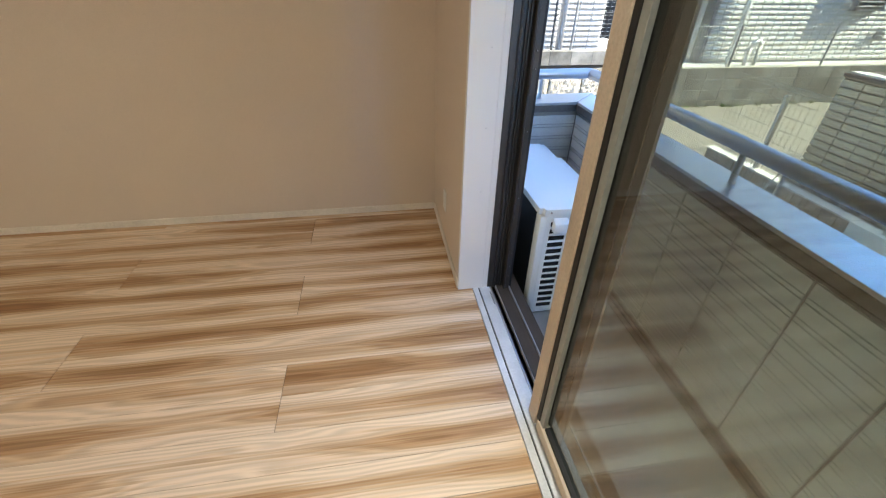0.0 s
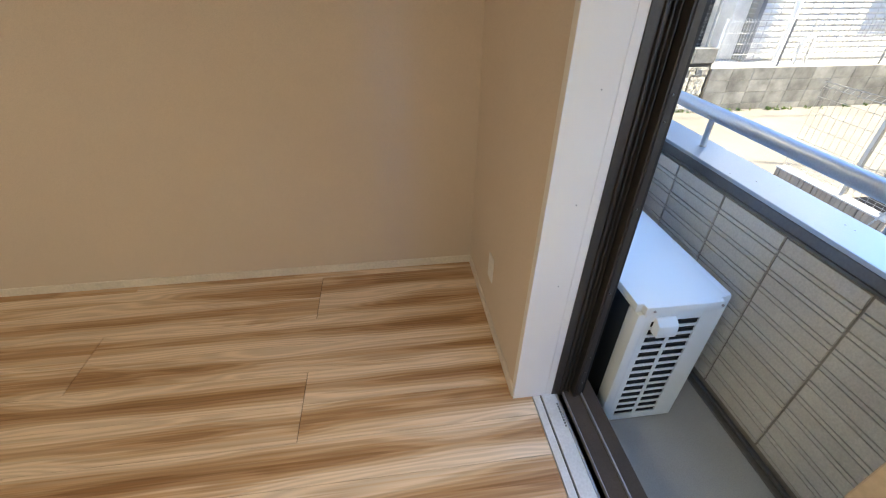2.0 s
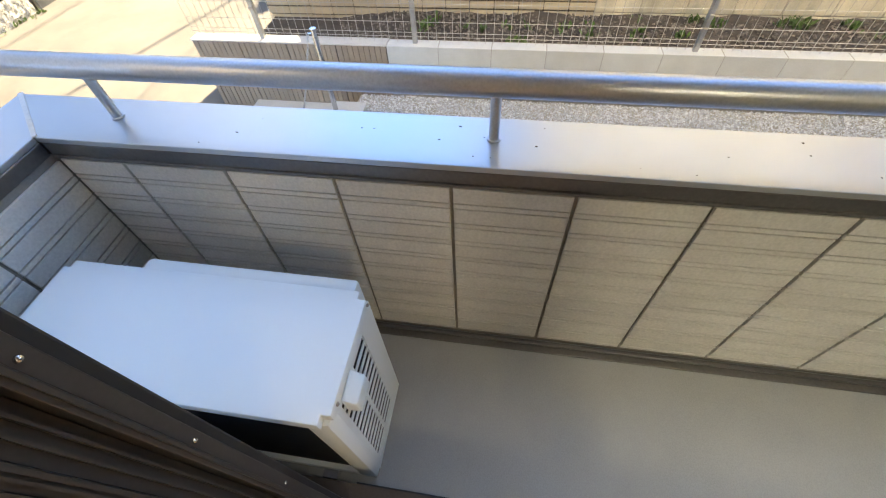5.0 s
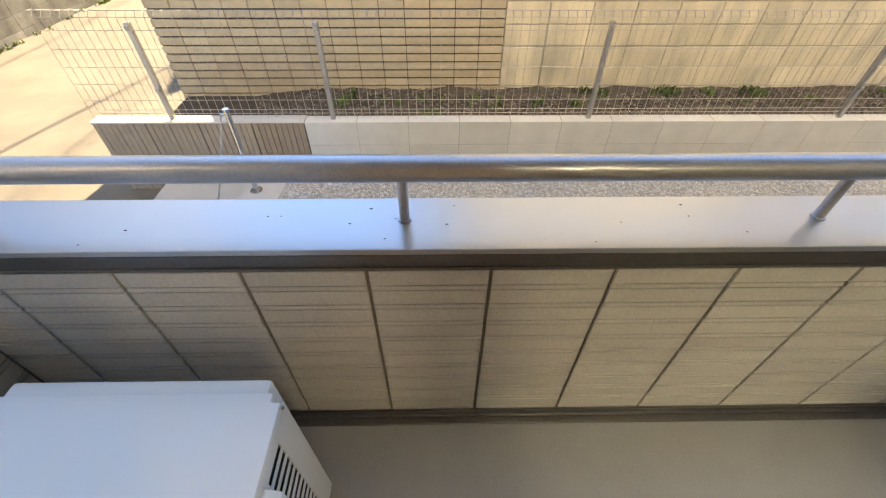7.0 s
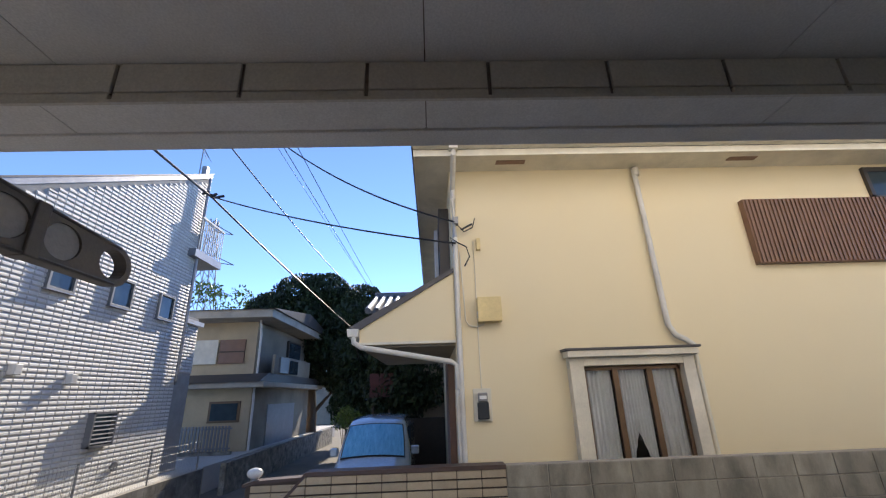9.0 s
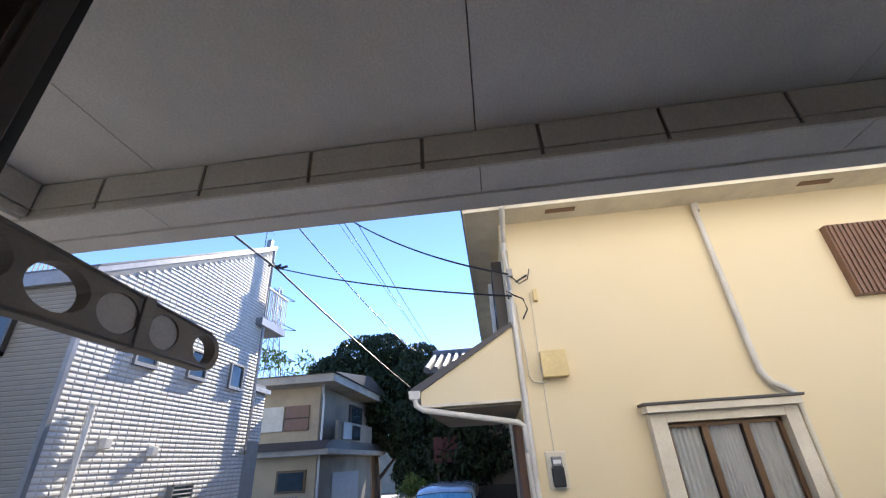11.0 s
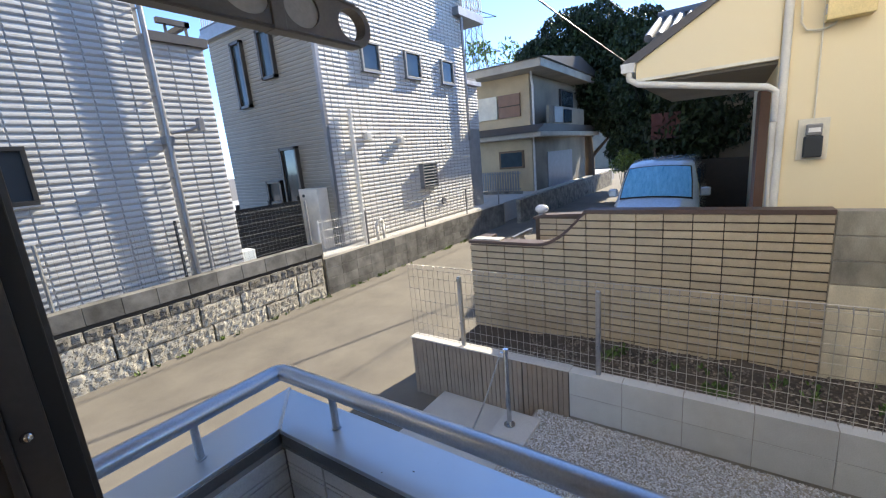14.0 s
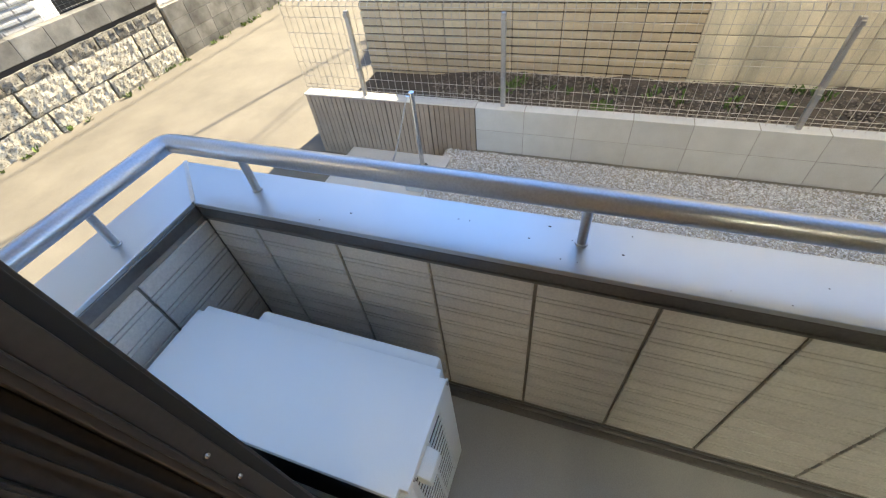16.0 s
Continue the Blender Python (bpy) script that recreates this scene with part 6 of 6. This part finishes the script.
c = along((0.787, 0.459, 0.412), 9.5)
for k in range(5):
    tube(bm, c + Vector((0.05 * k - 0.12, -0.05 * k + 0.1, 0.03 * math.sin(k * 2))), c + Vector((0.05 * k - 0.06, -0.05 * k + 0.02, 0.05 + 0.03 * math.cos(k * 3))), 0.028, seg=6)
part("clamp", bm, M_CABLE, knot)

# ---- pieces of floors, walls and cladding ----
floor = tagged(new("floor"), "light streaked wood-look floor boards in staggered rows", "", "", "structure")
PW, PL = 0.303, 1.818


def plank_mesh(length):
    bm = bmesh.new()
    for k in range(2):
        vs = box(bm, 0.0013, length - 0.0013, 0.0009 + k * PW / 2, (k + 1) * PW / 2 - 0.0009, -0.010, 0.0)
    return mesh_from("plank", bm, M_WOOD, bevel=0.0007)


plank_cache = {}
row = 0
y = 1.02 + PW * 5
while y > -2.5:
    y0 = y
    k = round((y - 1.02) / PW)
    start = (-0.412 if k % 2 == 0 else -1.321) - PL * 2
    x = start
    while x < 0.452:
        a, b = max(x, -3.3), min(x + PL, 0.451)
        if b - a > 0.02 and y0 < 2.56:
            key = round(b - a, 4)
            if key not in plank_cache:
                plank_cache[key] = plank_mesh(b - a)
            piece("plank", plank_cache[key], floor, a, y0, FZ)
        x += PL
    y -= PW

tile_me = {}
for kind, (fix0, fix1) in (("long", (-3.2, PE)),):
    W = 0.303
    y = 1.486 + W * 3
    me = siding_tile(W, CH, "siding_tile")
    short = siding_tile(PE - (1.486 + W * 3), CH, "siding_tile")
    while y > -3.2:
        for z in ROWS_Z:
            ob = piece("siding_tile", short if y > 2.35 else me, parapet, PX, y, z)
            ob.rotation_euler = (0, 0, 0)
        y -= W
    x = PX - 0.01
    for kx in range(2):
        for z in ROWS_Z:
            ob = piece("siding_tile", me, parapet, PX - 0.012 - W * kx, PE, z, math.pi / 2)
    # rows of the same siding on the beam above
    bh = 2.345 - 2.229
    mb2 = siding_tile(W, bh, "siding_tile")
    sb2 = siding_tile(PE - (1.486 + W * 3), bh, "siding_tile")
    y = 1.486 + W * 3
    while y > -3.2:
        piece("siding_tile", sb2 if y > 2.35 else mb2, beam, PX, y, 2.229)
        y -= W
    for kx in range(2):
        piece("siding_tile", mb2, beam, PX - 0.008 - W * kx, PE, 2.229, math.pi / 2)

# pale blocks of the fence base
bm = boxes((-0.006, 0.10, -0.1985, 0.1985, -0.0985, 0.0985))
blk = mesh_from("concrete_block", bm, M_BLOCK, bevel=0.003)
y = 2.336 - 0.2
while y > -6.5:
    for z in (FTOP - 0.10, FTOP - 0.30):
        piece("concrete_block", blk, blockwall, FX0 + 0.006, y, z)
    y -= 0.4
# brown ribbed blocks
bm = bmesh.new()
for k in range(9):
    a = 0.004 + k * 0.0444
    box(bm, -0.012 + 0.004 * (k % 3 == 1), 0.0, a, a + 0.040, 0.0, 0.646)
rib = mesh_from("ribbed_block", bm, M_BROWN, bevel=0.003)
for k in range(4):
    piece("ribbed_block", rib, ribwall, FX0 + 0.010, 2.340 + 0.4065 * k, FTOP - 0.655)
# tiles of the garden wall
bm = boxes((-0.012, 0.012, 0.004, 0.236, 0.008, 0.073))
tl = mesh_from("wall_tile", bm, M_TILE, bevel=0.003)
y = 0.650
count = 0
while y < YEND - 0.1:
    z = TOPH - 0.080
    while z > -0.88:
        ya, yb = y + 0.006, y + 0.234
        ta, tb = wall_top(ya) - 0.004, wall_top(yb) - 0.004
        if z + 0.073 <= min(ta, tb):
            piece("wall_tile", tl, tilewall, NX, y, z)
        elif max(ta, tb) > z + 0.015:
            poly = [(ya, z + 0.009)]
            for k in range(7):
                yy = ya + (yb - ya) * k / 6
                poly.append((yy, max(z + 0.0095, min(z + 0.073, wall_top(yy) - 0.004))))
            poly.append((yb, z + 0.009))
            bm = bmesh.new()
            prism(bm, poly, "x", NX - 0.012, NX + 0.012)
            part("wall_tile", bm, M_TILE, tilewall)
        z -= 0.080
    y += 0.240
# tiles of the gate pier
for j in range(9):
    for k in range(3):
        piece("wall_tile", tl, pier, 5.947, 2.76 + 0.240 * k, 0.54 - 0.080 * j)
# old blocks
bm = boxes((-0.006, 0.05, -0.2005, 0.2005, -0.0955, 0.0955))
ob_me = mesh_from("old_block", bm, M_BLOCK_OLD, bevel=0.005)
bm = boxes((-0.006, 0.05, -0.2005, 0.2005, -0.0955, 0.0955))
dirty_me = mesh_from("old_block", bm, M_BLOCK_DIRTY, bevel=0.005)
rnd = random.Random(14)
z = 0.875 - 0.10
r = 0
while z > -0.75:
    y = 0.648 - 0.205
    while y > -6.8:
        piece("old_block", dirty_me if z > 0.42 or (z > 0.22 and rnd.random() < 0.45) else ob_me, oldwall, NX + 0.006, y, z)
        y -= 0.41
    z -= 0.2
# grey blocks along the lane
bm = boxes((-0.198, 0.198, -0.006, 0.06, -0.0985, 0.0985))
gme = mesh_from("grey_block", bm, M_BLOCK_GREY, bevel=0.005)
for j in range(4):
    x = 5.52 + 0.2
    while x < 13.2:
        piece("grey_block", gme, lowwall, x, LY + 0.006, -0.14 - 0.1 - 0.2 * j)
        x += 0.4
bm = boxes((-0.198, 0.198, -0.02, 0.16, -0.115, 0.115))
cme = mesh_from("coping_block", bm, M_BLOCK_GREY, bevel=0.006)
x = 5.32
while x > -2:
    piece("coping_block", cme, stonewall, x, LY + 0.03, 0.06)
    x -= 0.40


def rough_stone(w, h, seed):
    """A hewn tuff block with a pitted, uneven face."""
    bm = bmesh.new()
    nx, nz = max(4, int(w / 0.036)), max(3, int(h / 0.036))
    grid = []
    for j in range(nz + 1):
        line = []
        for i in range(nx + 1):
            edge = min(i, nx - i, j, nz - j)
            px, pz = w * i / nx, h * j / nz
            d = (0.038 if edge == 0 else 0.043) + 0.014 * noise.noise(Vector((px * 13 + seed * 7.1, pz * 13, seed))) + 0.010 * noise.noise(Vector((px * 31 + seed * 3.7, pz * 31, seed)))
            if edge == 0:
                px += 0.014 * noise.noise(Vector((pz * 11, px * 11, seed + 5)))
                pz += 0.014 * noise.noise(Vector((px * 11, pz * 11, seed + 9)))
            line.append(bm.verts.new((px, -d, pz)))
        grid.append(line)
    for j in range(nz):
        for i in range(nx):
            bm.faces.new((grid[j][i], grid[j][i + 1], grid[j + 1][i + 1], grid[j + 1][i]))
    rim = [e for e in bm.edges if e.is_boundary]
    skirt = bmesh.ops.extrude_edge_only(bm, edges=rim)
    for v in skirt["geom"]:
        if isinstance(v, bmesh.types.BMVert):
            v.co.y = 0.01
    bmesh.ops.recalc_face_normals(bm, faces=bm.faces)
    if sum((f.normal.y for f in bm.faces)) > 0:
        bmesh.ops.reverse_faces(bm, faces=bm.faces)
    me = bpy.data.meshes.new("rough_stone")
    bm.to_mesh(me)
    bm.free()
    me.materials.append(M_STONE)
    return me


rnd = random.Random(77)
stones = [rough_stone(w, h, s) for s, (w, h) in enumerate([(1.02, 0.31), (0.84, 0.31), (0.60, 0.31), (0.92, 0.31), (0.27, 0.31)])]
widths = [1.02, 0.84, 0.60, 0.92, 0.27]
caps = [rough_stone(w, 0.15, s + 20) for s, w in enumerate((0.30, 0.22, 0.38))]
for me in caps:
    me.materials[0] = M_STONE_DARK
cw = (0.30, 0.22, 0.38)
for j, z in enumerate((-0.905, -0.578)):
    x = 5.46
    while x > -2.5:
        i = rnd.randrange(5)
        x -= widths[i] + 0.028
        piece("rough_stone", stones[i], stonewall, x, LY + 0.028, z)
x = 5.46
while x > -2.5:
    i = rnd.randrange(3)
    x -= cw[i] + 0.012
    piece("rough_stone", caps[i], stonewall, x, LY + 0.028, -0.262)
